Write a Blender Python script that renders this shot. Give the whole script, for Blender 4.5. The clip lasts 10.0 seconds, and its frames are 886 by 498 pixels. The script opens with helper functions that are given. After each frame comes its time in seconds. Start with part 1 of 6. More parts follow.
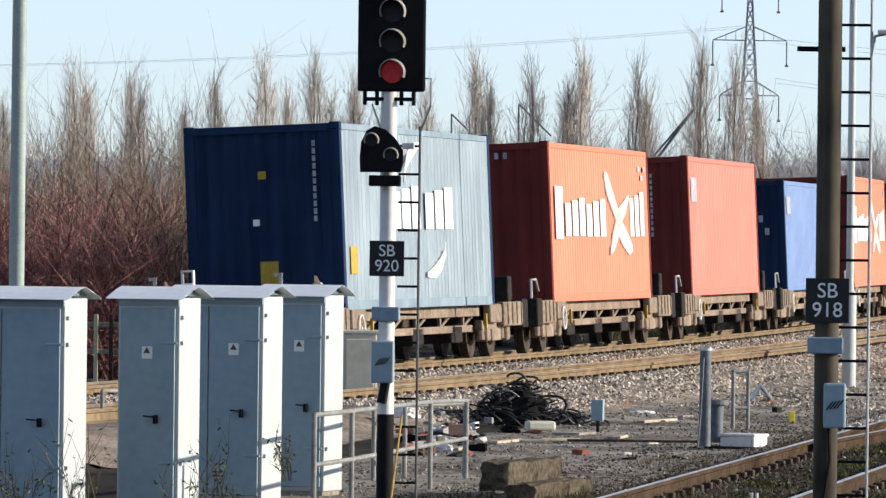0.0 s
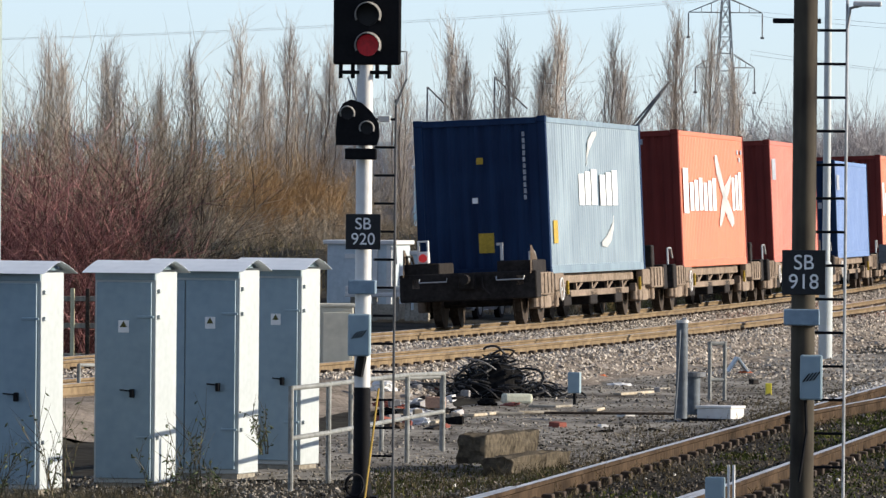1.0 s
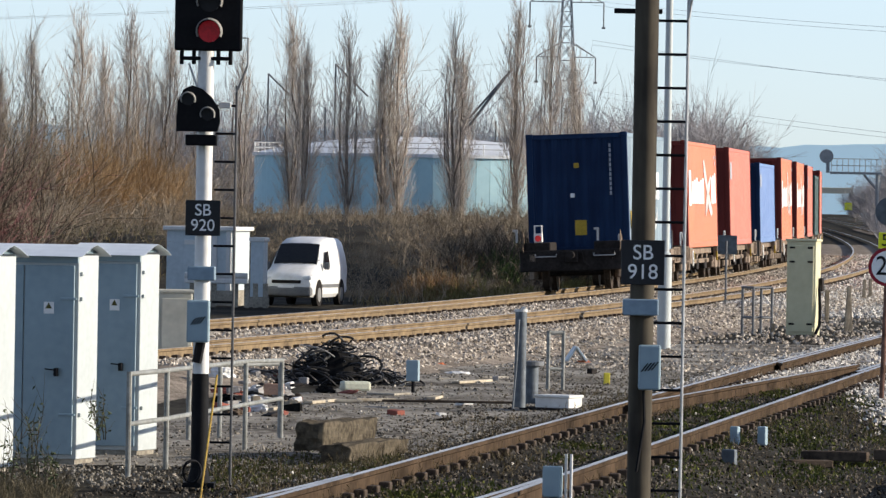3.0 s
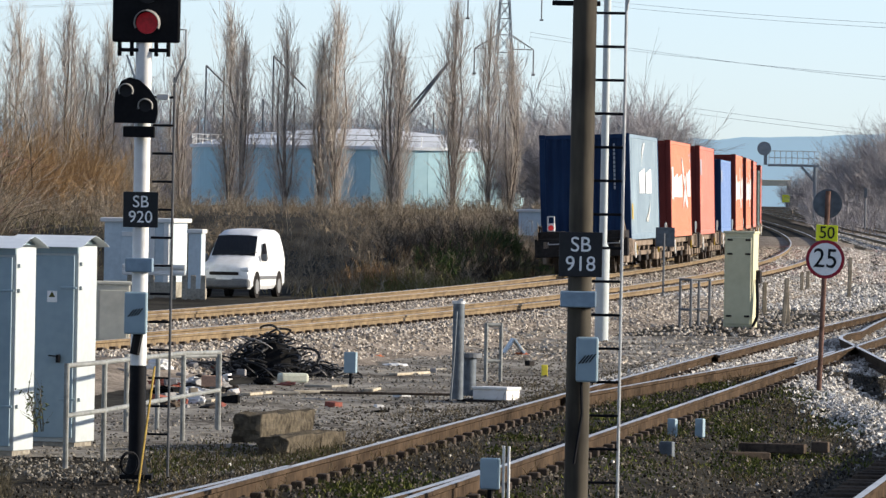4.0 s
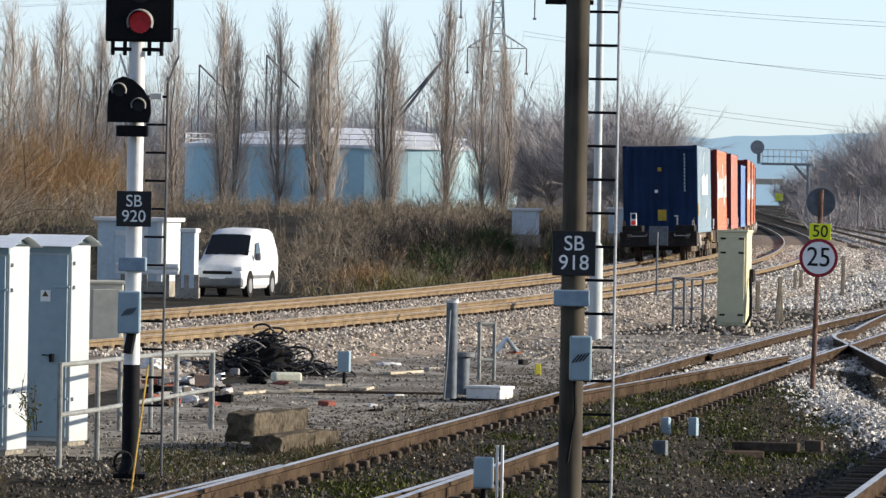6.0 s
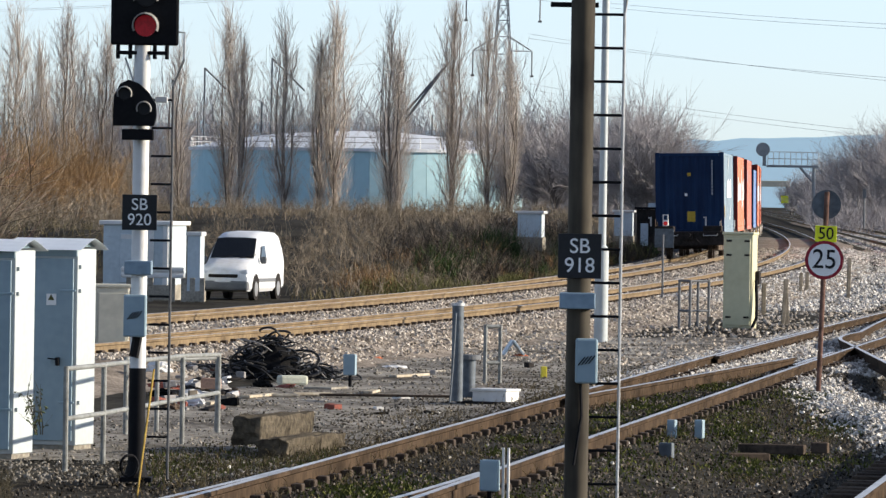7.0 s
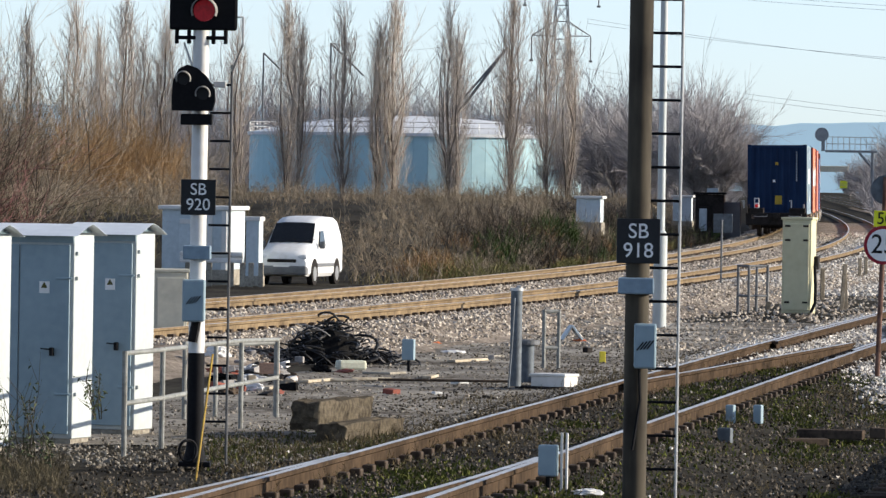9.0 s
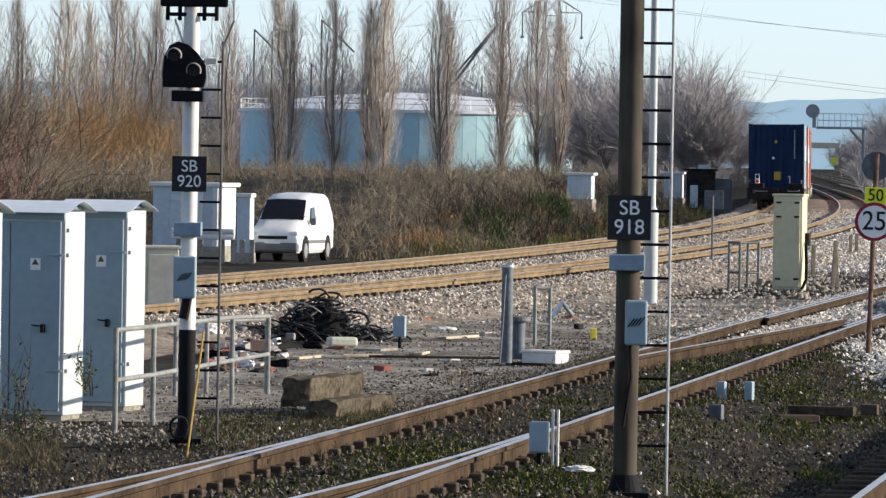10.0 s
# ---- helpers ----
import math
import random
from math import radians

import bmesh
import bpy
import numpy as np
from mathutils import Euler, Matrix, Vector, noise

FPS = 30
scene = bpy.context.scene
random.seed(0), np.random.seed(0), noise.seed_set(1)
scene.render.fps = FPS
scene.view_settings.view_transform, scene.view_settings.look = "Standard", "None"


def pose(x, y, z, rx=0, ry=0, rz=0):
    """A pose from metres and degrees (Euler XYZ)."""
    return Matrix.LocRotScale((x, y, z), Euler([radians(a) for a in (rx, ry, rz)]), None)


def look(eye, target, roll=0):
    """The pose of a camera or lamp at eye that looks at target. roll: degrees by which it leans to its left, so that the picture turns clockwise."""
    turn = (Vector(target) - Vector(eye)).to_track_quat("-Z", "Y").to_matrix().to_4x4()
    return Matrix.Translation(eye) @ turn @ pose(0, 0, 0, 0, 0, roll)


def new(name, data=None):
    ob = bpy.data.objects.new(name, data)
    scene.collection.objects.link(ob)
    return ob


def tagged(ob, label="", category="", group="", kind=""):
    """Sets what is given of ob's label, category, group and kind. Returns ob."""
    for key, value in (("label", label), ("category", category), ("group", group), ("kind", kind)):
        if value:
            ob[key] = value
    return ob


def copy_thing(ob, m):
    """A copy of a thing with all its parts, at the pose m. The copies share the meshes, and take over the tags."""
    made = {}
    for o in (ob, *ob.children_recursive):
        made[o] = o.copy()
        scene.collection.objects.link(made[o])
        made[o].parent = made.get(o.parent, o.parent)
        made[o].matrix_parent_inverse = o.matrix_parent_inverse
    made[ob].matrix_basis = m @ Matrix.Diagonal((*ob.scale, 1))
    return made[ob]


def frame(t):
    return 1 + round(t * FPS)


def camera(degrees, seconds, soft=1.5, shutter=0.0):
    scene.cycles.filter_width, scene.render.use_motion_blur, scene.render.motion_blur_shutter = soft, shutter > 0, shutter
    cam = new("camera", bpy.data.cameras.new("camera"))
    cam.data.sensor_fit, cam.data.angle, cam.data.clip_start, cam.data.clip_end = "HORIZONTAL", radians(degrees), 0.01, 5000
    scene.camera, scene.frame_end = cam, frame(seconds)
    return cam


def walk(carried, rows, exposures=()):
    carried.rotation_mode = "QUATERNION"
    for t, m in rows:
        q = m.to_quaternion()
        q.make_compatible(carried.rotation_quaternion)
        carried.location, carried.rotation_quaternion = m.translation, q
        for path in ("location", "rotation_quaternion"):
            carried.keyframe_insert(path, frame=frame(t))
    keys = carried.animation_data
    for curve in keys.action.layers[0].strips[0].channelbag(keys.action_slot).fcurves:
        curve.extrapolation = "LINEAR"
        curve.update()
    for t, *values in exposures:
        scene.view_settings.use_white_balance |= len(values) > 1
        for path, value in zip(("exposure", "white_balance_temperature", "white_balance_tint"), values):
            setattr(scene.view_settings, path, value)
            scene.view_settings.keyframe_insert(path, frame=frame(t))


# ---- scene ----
# A fixed long-lens camera on a platform end, panned by hand; heights are measured from the rail tops (z = 0).
EYE = 2.1
cam = camera(7.476, 10.0, soft=1.4)
PAN = [  # seconds, yaw, pitch, roll
    (0.0, 2.2416, -0.0844, -0.684),
    (0.5, 2.1481, -0.2788, -0.978),
    (1.0, 2.0408, -0.3106, -0.507),
    (1.5, 1.6962, -0.1430, -0.954),
    (2.0, 1.2914, -0.2174, -0.987),
    (2.5, 0.8602, -0.3079, -1.071),
    (2.7, 0.8014, -0.3481, -1.040),
    (4.0, 0.1635, -0.4559, -1.069),
    (4.5, 0.0097, -0.4282, -1.010),
    (5.0, -0.1416, -0.4138, -1.087),
    (5.5, 0.0090, -0.4388, -1.025),
    (6.0, 0.1065, -0.4634, -1.020),
    (7.5, 0.1682, -0.4169, -0.872),
    (8.0, 0.2410, -0.4008, -0.878),
    (8.5, 0.6200, -0.4654, -0.915),
    (9.0, 0.6499, -0.5749, -0.932),
    (9.5, 0.5106, -0.6748, -0.947),
    (10.0, 0.5738, -0.7708, -0.919),
]
walk(cam, [(t, pose(0, 0, EYE, 90 + pitch, roll, yaw)) for t, yaw, pitch, roll in PAN], [(0.0, 0.58, 6480, 13.5), (2.0, 0.48, 6480, 13.5), (4.0, 0.60, 6480, 13.0), (10.0, 0.64, 6480, 13.0)])

# ---- sky and sun ----
SUN_EL, SUN_AZ = radians(17), radians(87)  # azimuth from the view axis, clockwise
world = bpy.data.worlds.new("world")
scene.world = world
world.use_nodes = True
wn, wl = world.node_tree.nodes, world.node_tree.links
sky = wn.new("ShaderNodeTexSky")
sky.sky_type, sky.sun_disc = "NISHITA", False
sky.sun_elevation, sky.sun_rotation = SUN_EL, SUN_AZ
sky.air_density, sky.dust_density, sky.ozone_density = 0.66, 0.3, 2.6
veil, tint = wn.new("ShaderNodeHueSaturation"), wn.new("ShaderNodeMix")  # a thin white veil over the winter sky
veil.inputs["Saturation"].default_value = 0.62
tint.data_type, tint.blend_type = "RGBA", "MULTIPLY"
tint.inputs[0].default_value, tint.inputs[7].default_value = 1.0, (0.915, 0.98, 1.05, 1)
wl.new(sky.outputs[0], veil.inputs["Color"]), wl.new(veil.outputs[0], tint.inputs[6])
wl.new(tint.outputs[2], wn["Background"].inputs[0])
wn["Background"].inputs[1].default_value = 0.135
lamp = bpy.data.lights.new("sun", "SUN")
lamp.energy, lamp.angle, lamp.color = 5.0, radians(0.6), (1.0, 0.92, 0.77)
sun = new("sun", lamp)
sun_way = Vector((math.sin(SUN_AZ) * math.cos(SUN_EL), math.cos(SUN_AZ) * math.cos(SUN_EL), math.sin(SUN_EL)))
sun.matrix_world = look(sun_way * 50, (0, 0, 0))


# ---- materials ----
def mat(name, colour, rough=0.6, metal=0.0, dark=None, scale=3.0, fine=40.0, spread=0.5, bump=0.0, object_random=0.0, island=0.0, emit=0.0, streak=0.0):
    """Two scales of noise between two colours, fine relief, and a variation by object or by island."""
    m = bpy.data.materials.new(name)
    m.use_nodes = True
    n, l = m.node_tree.nodes, m.node_tree.links
    b = n["Principled BSDF"]
    b.inputs["Specular IOR Level"].default_value = 0.02 if rough >= 0.85 else (0.10 if rough >= 0.7 else (0.25 if rough >= 0.3 else 0.5))
    b.inputs["Roughness"].default_value, b.inputs["Metallic"].default_value = rough, metal
    dark = dark or tuple(c * 0.6 for c in colour)
    geo = n.new("ShaderNodeTexCoord")
    big, small, mix, ramp = n.new("ShaderNodeTexNoise"), n.new("ShaderNodeTexNoise"), n.new("ShaderNodeMath"), n.new("ShaderNodeMix")
    big.inputs["Scale"].default_value, small.inputs["Scale"].default_value = scale, fine
    big.inputs["Detail"].default_value = small.inputs["Detail"].default_value = 4
    l.new(geo.outputs["Object"], big.inputs["Vector"]), l.new(geo.outputs["Object"], small.inputs["Vector"])
    if streak:  # run-down streaks: the fine noise drawn out upward
        drawn = n.new("ShaderNodeMapping")
        drawn.inputs["Scale"].default_value = (1, 1, streak)
        l.new(geo.outputs["Object"], drawn.inputs["Vector"]), l.new(drawn.outputs[0], small.inputs["Vector"])
    mix.operation = "ADD"
    l.new(big.outputs[0], mix.inputs[0]), l.new(small.outputs[0], mix.inputs[1])
    rng = n.new("ShaderNodeMapRange")
    rng.inputs["From Min"].default_value, rng.inputs["From Max"].default_value = 1 - spread / 2, 1 + spread / 2
    last = mix.outputs[0]
    for weight, node, socket in ((object_random, "ShaderNodeObjectInfo", "Random"), (island, "ShaderNodeNewGeometry", "Random Per Island")):
        if weight:
            info, mul, add = n.new(node), n.new("ShaderNodeMath"), n.new("ShaderNodeMath")
            mul.operation = "MULTIPLY_ADD"
            mul.inputs[1].default_value, mul.inputs[2].default_value = weight, -weight / 2
            l.new(info.outputs[socket], mul.inputs[0])
            l.new(mul.outputs[0], add.inputs[0]), l.new(last, add.inputs[1])
            last = add.outputs[0]
    l.new(last, rng.inputs["Value"])
    ramp.data_type = "RGBA"
    ramp.inputs[6].default_value, ramp.inputs[7].default_value = (*dark, 1), (*colour, 1)
    l.new(rng.outputs[0], ramp.inputs[0]), l.new(ramp.outputs[2], b.inputs["Base Color"])
    if bump:
        bp = n.new("ShaderNodeBump")
        bp.inputs["Strength"].default_value, bp.inputs["Distance"].default_value = bump, 0.01
        l.new(small.outputs[0], bp.inputs["Height"]), l.new(bp.outputs[0], b.inputs["Normal"])
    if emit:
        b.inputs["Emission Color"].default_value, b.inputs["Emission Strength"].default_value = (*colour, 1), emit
    return m


EARTH = mat("earth", (0.060, 0.054, 0.042), 0.95, dark=(0.011, 0.0095, 0.0075), scale=0.35, fine=6, spread=0.5, bump=0.6)
BALLAST = mat("ballast", (0.34, 0.285, 0.23), 0.95, dark=(0.09, 0.075, 0.06), scale=1.2, fine=22, spread=0.5, bump=1.0)
STONE = mat("ballast_stone", (0.58, 0.51, 0.42), 0.9, dark=(0.14, 0.115, 0.09), scale=2, fine=30, spread=0.9, island=0.9)
WHITE_STONE = mat("pale_stone", (0.73, 0.685, 0.61), 0.9, dark=(0.20, 0.18, 0.155), scale=2, fine=30, spread=0.9, island=0.9)
RUST_DARK = mat("dark_brown_rail_steel", (0.088, 0.060, 0.039), 0.85, dark=(0.018, 0.013, 0.009), scale=1.2, fine=9, spread=0.7, bump=0.3)
RUST = mat("tan_rusty_rail_steel", (0.25, 0.182, 0.105), 0.8, dark=(0.095, 0.066, 0.038), scale=1.5, fine=9, spread=0.6, bump=0.3)
SHINE = mat("polished_rail_head", (0.62, 0.61, 0.58), 0.35, 0.45, dark=(0.36, 0.33, 0.29), scale=0.6, fine=9)
SLEEPER = mat("old_sleeper_timber", (0.10, 0.075, 0.055), 0.9, dark=(0.035, 0.028, 0.022), scale=3, fine=25, bump=0.5, object_random=0.4)
OLDCONCRETE = mat("dark_weathered_concrete", (0.12, 0.10, 0.072), 0.95, dark=(0.025, 0.021, 0.016), scale=4, fine=16, spread=0.6, bump=0.8)
CONCRETE = mat("weathered_concrete", (0.36, 0.33, 0.27), 0.9, dark=(0.17, 0.15, 0.12), scale=2, fine=20, bump=0.4)
CHAIR = mat("dark_cast_iron", (0.09, 0.065, 0.045), 0.8, dark=(0.03, 0.024, 0.02), scale=4, fine=30)
# Carries the blue shade of the cabinet fronts in its colour.
SHADEDGREY = mat("shaded_blue_grey_cabinet_paint", (0.27, 0.355, 0.39), 0.5, dark=(0.21, 0.285, 0.32), scale=1.5, fine=12, spread=0.8)
WHITEPAINT = mat("white_paint", (0.70, 0.69, 0.66), 0.5, dark=(0.54, 0.52, 0.48), scale=2, fine=15, spread=0.9)
GALV = mat("galvanised_steel", (0.50, 0.50, 0.49), 0.45, 0.5, dark=(0.34, 0.34, 0.33), scale=3, fine=25)
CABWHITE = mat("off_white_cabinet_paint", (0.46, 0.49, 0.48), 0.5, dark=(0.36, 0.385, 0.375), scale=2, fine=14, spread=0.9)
RAILGREY = mat("weathered_grey_tube", (0.27, 0.275, 0.255), 0.6, dark=(0.14, 0.14, 0.125), scale=3, fine=22)
BLACK = mat("matt_black_paint", (0.010, 0.010, 0.011), 0.72, dark=(0.006, 0.006, 0.007), scale=4, fine=30)
PLATEBLACK = mat("black_sign_enamel", (0.014, 0.015, 0.018), 0.35, dark=(0.009, 0.009, 0.011))
DARKPOLE = mat("weathered_dark_steel_pole", (0.095, 0.08, 0.057), 0.75, dark=(0.020, 0.017, 0.014), scale=2, fine=9, streak=0.15, spread=0.6, bump=0.2)
LETTER = mat("white_sign_lettering", (0.80, 0.80, 0.78), 0.5, dark=(0.7, 0.7, 0.68))
INK = mat("black_lettering", (0.01, 0.01, 0.01), 0.5)
BLUEBAND = mat("blue_grey_steel_box", (0.22, 0.30, 0.36), 0.5, dark=(0.16, 0.22, 0.27), scale=4, fine=20)


# ---- mesh helpers ----
def box(bm, c, s, bevel=0.0, rot=None):
    m = Matrix.Translation(c) @ (rot or Matrix.Identity(4)) @ Matrix.Diagonal((*s, 1))
    geom = bmesh.ops.create_cube(bm, size=1, matrix=m)
    if bevel:
        edges = {e for v in geom["verts"] for e in v.link_edges}
        bmesh.ops.bevel(bm, geom=list(edges), offset=bevel, segments=2, affect="EDGES", profile=0.5)


def rod(bm, p, q, r, r2=None, seg=10, caps=True):
    p, q = Vector(p), Vector(q)
    d = q - p
    m = Matrix.Translation((p + q) / 2) @ d.to_track_quat("Z", "Y").to_matrix().to_4x4()
    bmesh.ops.create_cone(bm, cap_ends=caps, segments=seg, radius1=r, radius2=r if r2 is None else r2, depth=d.length, matrix=m)


def path_rod(bm, pts, r, seg=6):
    """One continuous bent tube."""
    pts = [Vector(p) for p in pts]
    rings, up = [], Vector((0.13, 0.31, 0.94))
    for i, p in enumerate(pts):
        d = (pts[min(i + 1, len(pts) - 1)] - pts[max(i - 1, 0)]).normalized()
        if abs(d.dot(up)) > 0.95:
            up = Vector((0.94, 0.13, 0.31))
        u = d.cross(up).normalized()
        w = d.cross(u)
        up = -w
        rings.append([bm.verts.new(p + r * (math.cos(6.28319 * k / seg) * u + math.sin(6.28319 * k / seg) * w)) for k in range(seg)])
    for a, b in zip(rings, rings[1:]):
        for k in range(seg):
            bm.faces.new((a[k], a[(k + 1) % seg], b[(k + 1) % seg], b[k]))
    bm.faces.new(rings[0][::-1]), bm.faces.new(rings[-1])
    bmesh.ops.recalc_face_normals(bm, faces=bm.faces)


def bm_new():
    return bmesh.new()


def mesh_of(name, bm, material, smooth=False):
    me = bpy.data.meshes.new(name)
    bm.normal_update()
    bm.to_mesh(me)
    bm.free()
    if smooth:
        me.shade_smooth()
        me.set_sharp_from_angle(angle=radians(35))
    me.materials.append(material)
    return me


def part(name, bm, material, parent, label="", smooth=False):
    ob = new(name, mesh_of(name, bm, material, smooth))
    ob.parent = parent
    return tagged(ob, label)


def thing(name, label, category, m, group="", kind=""):
    ob = new(name)
    ob.empty_display_size = 0.2
    ob.matrix_basis = m
    return tagged(ob, label, category, group, kind)


def raw(name, verts, faces, material, smooth=False):
    me = bpy.data.meshes.new(name)
    me.from_pydata([tuple(v) for v in verts], [], faces)
    me.materials.append(material)
    if smooth:
        me.shade_smooth()
    return new(name, me)


def lettering(name, body, size, material, parent, at, rx=90, rz=0, squeeze=1.0, bold=0.0):
    """Built-in font, turned into a thin mesh; at: its centre in the parent's space."""
    cu = bpy.data.curves.new(name, "FONT")
    cu.body, cu.size, cu.align_x, cu.align_y, cu.extrude, cu.offset = body, size, "CENTER", "CENTER", 0.0015, bold
    tmp = bpy.data.objects.new(name, cu)
    scene.collection.objects.link(tmp)
    me = bpy.data.meshes.new_from_object(tmp.evaluated_get(bpy.context.evaluated_depsgraph_get()))
    bpy.data.objects.remove(tmp)
    me.materials.clear()
    me.materials.append(material)
    ob = new(name, me)
    ob.parent = parent
    ob.matrix_basis = pose(*at, rx, 0, rz) @ Matrix.Diagonal((squeeze, 1, 1, 1))
    return ob


# ---- lines of the tracks: x across, y ahead ----
def line_main(y):
    return 4.623 + 0.03202 * y - 37.327 * math.exp(-y / 110)


def line_second(y):
    return line_main(y) + 3.45


def line_near(y):
    return -0.62 + 0.1165 * (y - 51) + 0.00012 * max(0, y - 85) ** 2


def line_yard(y):
    return line_near(y) + 4.55


def line_fast(k):
    return lambda y: 10.0 + 0.0372 * y + 3.5 * k


def cant_main(y):
    return radians(2.9) * max(0.25, min(1, (330 - y) / 170))


LIFT = 0.05  # the running lines lie a little higher than the siding


def shape_height(x, y):
    """Height of the bare ground."""
    z = -0.30 + 0.03 * noise.noise((x * 0.5, y * 0.25, 0)) + 0.02 * noise.noise((x * 2.1, y * 1.2, 3))
    for f, half in ((line_main, 1.9), (line_second, 2.0)):
        d = abs(x - f(y)) if y < 700 else 9
        if d < half + 1.0:
            z = max(z, -0.118 - max(0, d - half) * 0.22 + math.tan(cant_main(y)) * max(-1.4, min(1.4, x - f(y))))
    d = abs(x - line_near(y)) if y < 240 else 9
    if d < 2.2:
        z = max(z, -0.150 - max(0, d - 1.1) * 0.14 + 0.02 * noise.noise((x * 3, y * 0.8, 5)))
    z += 0.17 * math.exp(-((x - 4.47) / 0.45) ** 2 - ((y - 73) / 8) ** 2)  # a low heap of stone beside the crossing
    left = line_main(y) - 3.0 - x  # beyond the main line the ground drops a little, then a low bank rises
    if left > 0 and y < 700:
        z -= min(0.4, left * 0.18)
        if y > 190:
            rise = min(1.4, max(0, left - 3) * 0.25) * min(1, (y - 190) / 30)
            z += rise + min(1, rise / 0.4) * (0.34 * noise.noise((x * 0.45, y * 0.10, 11)) + 0.16 * noise.noise((x * 1.1, y * 0.3, 17)))
    return z


def ground():
    ys = [-120.0, -60.0, -25.0, -8.0] + [1 + 1.0 * i for i in range(39)] + [40 + 0.5 * i for i in range(240)] + [160 + 2.0 * i for i in range(70)] + [300 * 1.06 ** i for i in range(46)]
    us = [-2.5, -1.2, -0.6, -0.3, -0.2, -0.15] + [-0.125 + 0.0022 * i for i in range(110)] + [0.12, 0.15, 0.2, 0.3, 0.6, 1.2, 2.5]
    verts = [(u * max(y, 40), y, shape_height(u * max(y, 40), y)) for y in ys for u in us]
    w = len(us)
    faces = [(r * w + c, r * w + c + 1, (r + 1) * w + c + 1, (r + 1) * w + c) for r in range(len(ys) - 1) for c in range(w - 1)]
    return tagged(raw("ground", verts, faces, EARTH, True), "brown railway yard ground of earth, cinders and weeds", "ground", kind="structure")


ground()


def bed(name, label, f, lo, hi, y0, y1, material, step=1.0):
    """A thin sheet of stone dust that follows the ground below the loose stones."""
    n = int((hi - lo) / 0.3)
    verts, faces = [], []
    rows = int((y1 - y0) / step)
    for r in range(rows + 1):
        y = y0 + step * r
        for c in range(n + 1):
            x = f(y) + lo + (hi - lo) * c / n + (0.25 * noise.noise((y * 0.4, lo, c // n)) if c in (0, n) else 0)
            edge = 0.03 if c in (0, n) else 0.0
            verts.append((x, y, shape_height(x, y) + 0.012 - edge))
    for r in range(rows):
        for c in range(n):
            a = r * (n + 1) + c
            faces.append((a, a + 1, a + n + 2, a + n + 1))
    return tagged(raw(name, verts, faces, material, True), label, "ballast bed", kind="structure")


bed("ballast_bed_main", "brown-grey ballast bed below the running lines", line_main, -2.7, 7.0, 70, 420, BALLAST)
bed("ballast_bed_pale", "pale ballast bed between the siding and running lines", line_near, -1.9, -0.9, 86, 150, BALLAST)
bed("ballast_bed_fan", "pale ballast strip under the far running lines", line_fast(0), -1.2, 16.0, 200, 800, BALLAST, 4.0)
YARD = mat("pale_cinder_yard", (0.33, 0.305, 0.26), 0.95, dark=(0.075, 0.063, 0.05), scale=0.55, fine=7, spread=0.42, bump=0.8)
bed("yard_surface", "pale trodden cinder surface of the yard", lambda y: line_near(y) - 3.4, -2.6, 1.9, 60, 118, YARD, 0.5)
bed("ballast_bed_crossing", "pale ballast bed round the crossing", line_near, -0.6, 4.4, 90, 150, BALLAST)
bed("ballast_bed_heap", "pale ballast bed beside the crossing", line_near, 2.1, 3.9, 88, 125, BALLAST)

# ---- rails ----
PROFILE = [(-0.07, -0.159), (0.07, -0.159), (0.07, -0.148), (0.011, -0.13), (0.011, -0.045), (0.035, -0.033), (0.035, -0.004), (0.030, 0.0), (-0.030, 0.0), (-0.035, -0.004), (-0.035, -0.033), (-0.011, -0.045), (-0.011, -0.13), (-0.07, -0.148)]


def rail(name, f, side, y0, y1, parent, step=2.0, lift=lambda y: 0.0, shiny=True, steel=None):
    verts, faces, n = [], [], len(PROFILE)
    count = int((y1 - y0) / step) + 1
    for i in range(count):
        y = y0 + step * i
        slope = (f(y + 0.5) - f(y - 0.5))
        c = 1 / math.hypot(1, slope)
        for px, pz in PROFILE:
            verts.append((f(y) + (side + px) * c, y - (side + px) * slope * c, pz + lift(y)))
    for i in range(count - 1):
        for k in range(n):
            a, b = i * n + k, i * n + (k + 1) % n
            faces.append((a, b, b + n, a + n))
    faces += [tuple(range(n))[::-1], tuple(range((count - 1) * n, count * n))]
    ob = raw(name, verts, faces, steel or RUST)
    ob.data.materials.append(SHINE)
    if shiny:
        for p in ob.data.polygons:
            if p.index < (count - 1) * n and p.index % n == 7:
                p.material_index = 1
    ob.parent = parent
    return ob


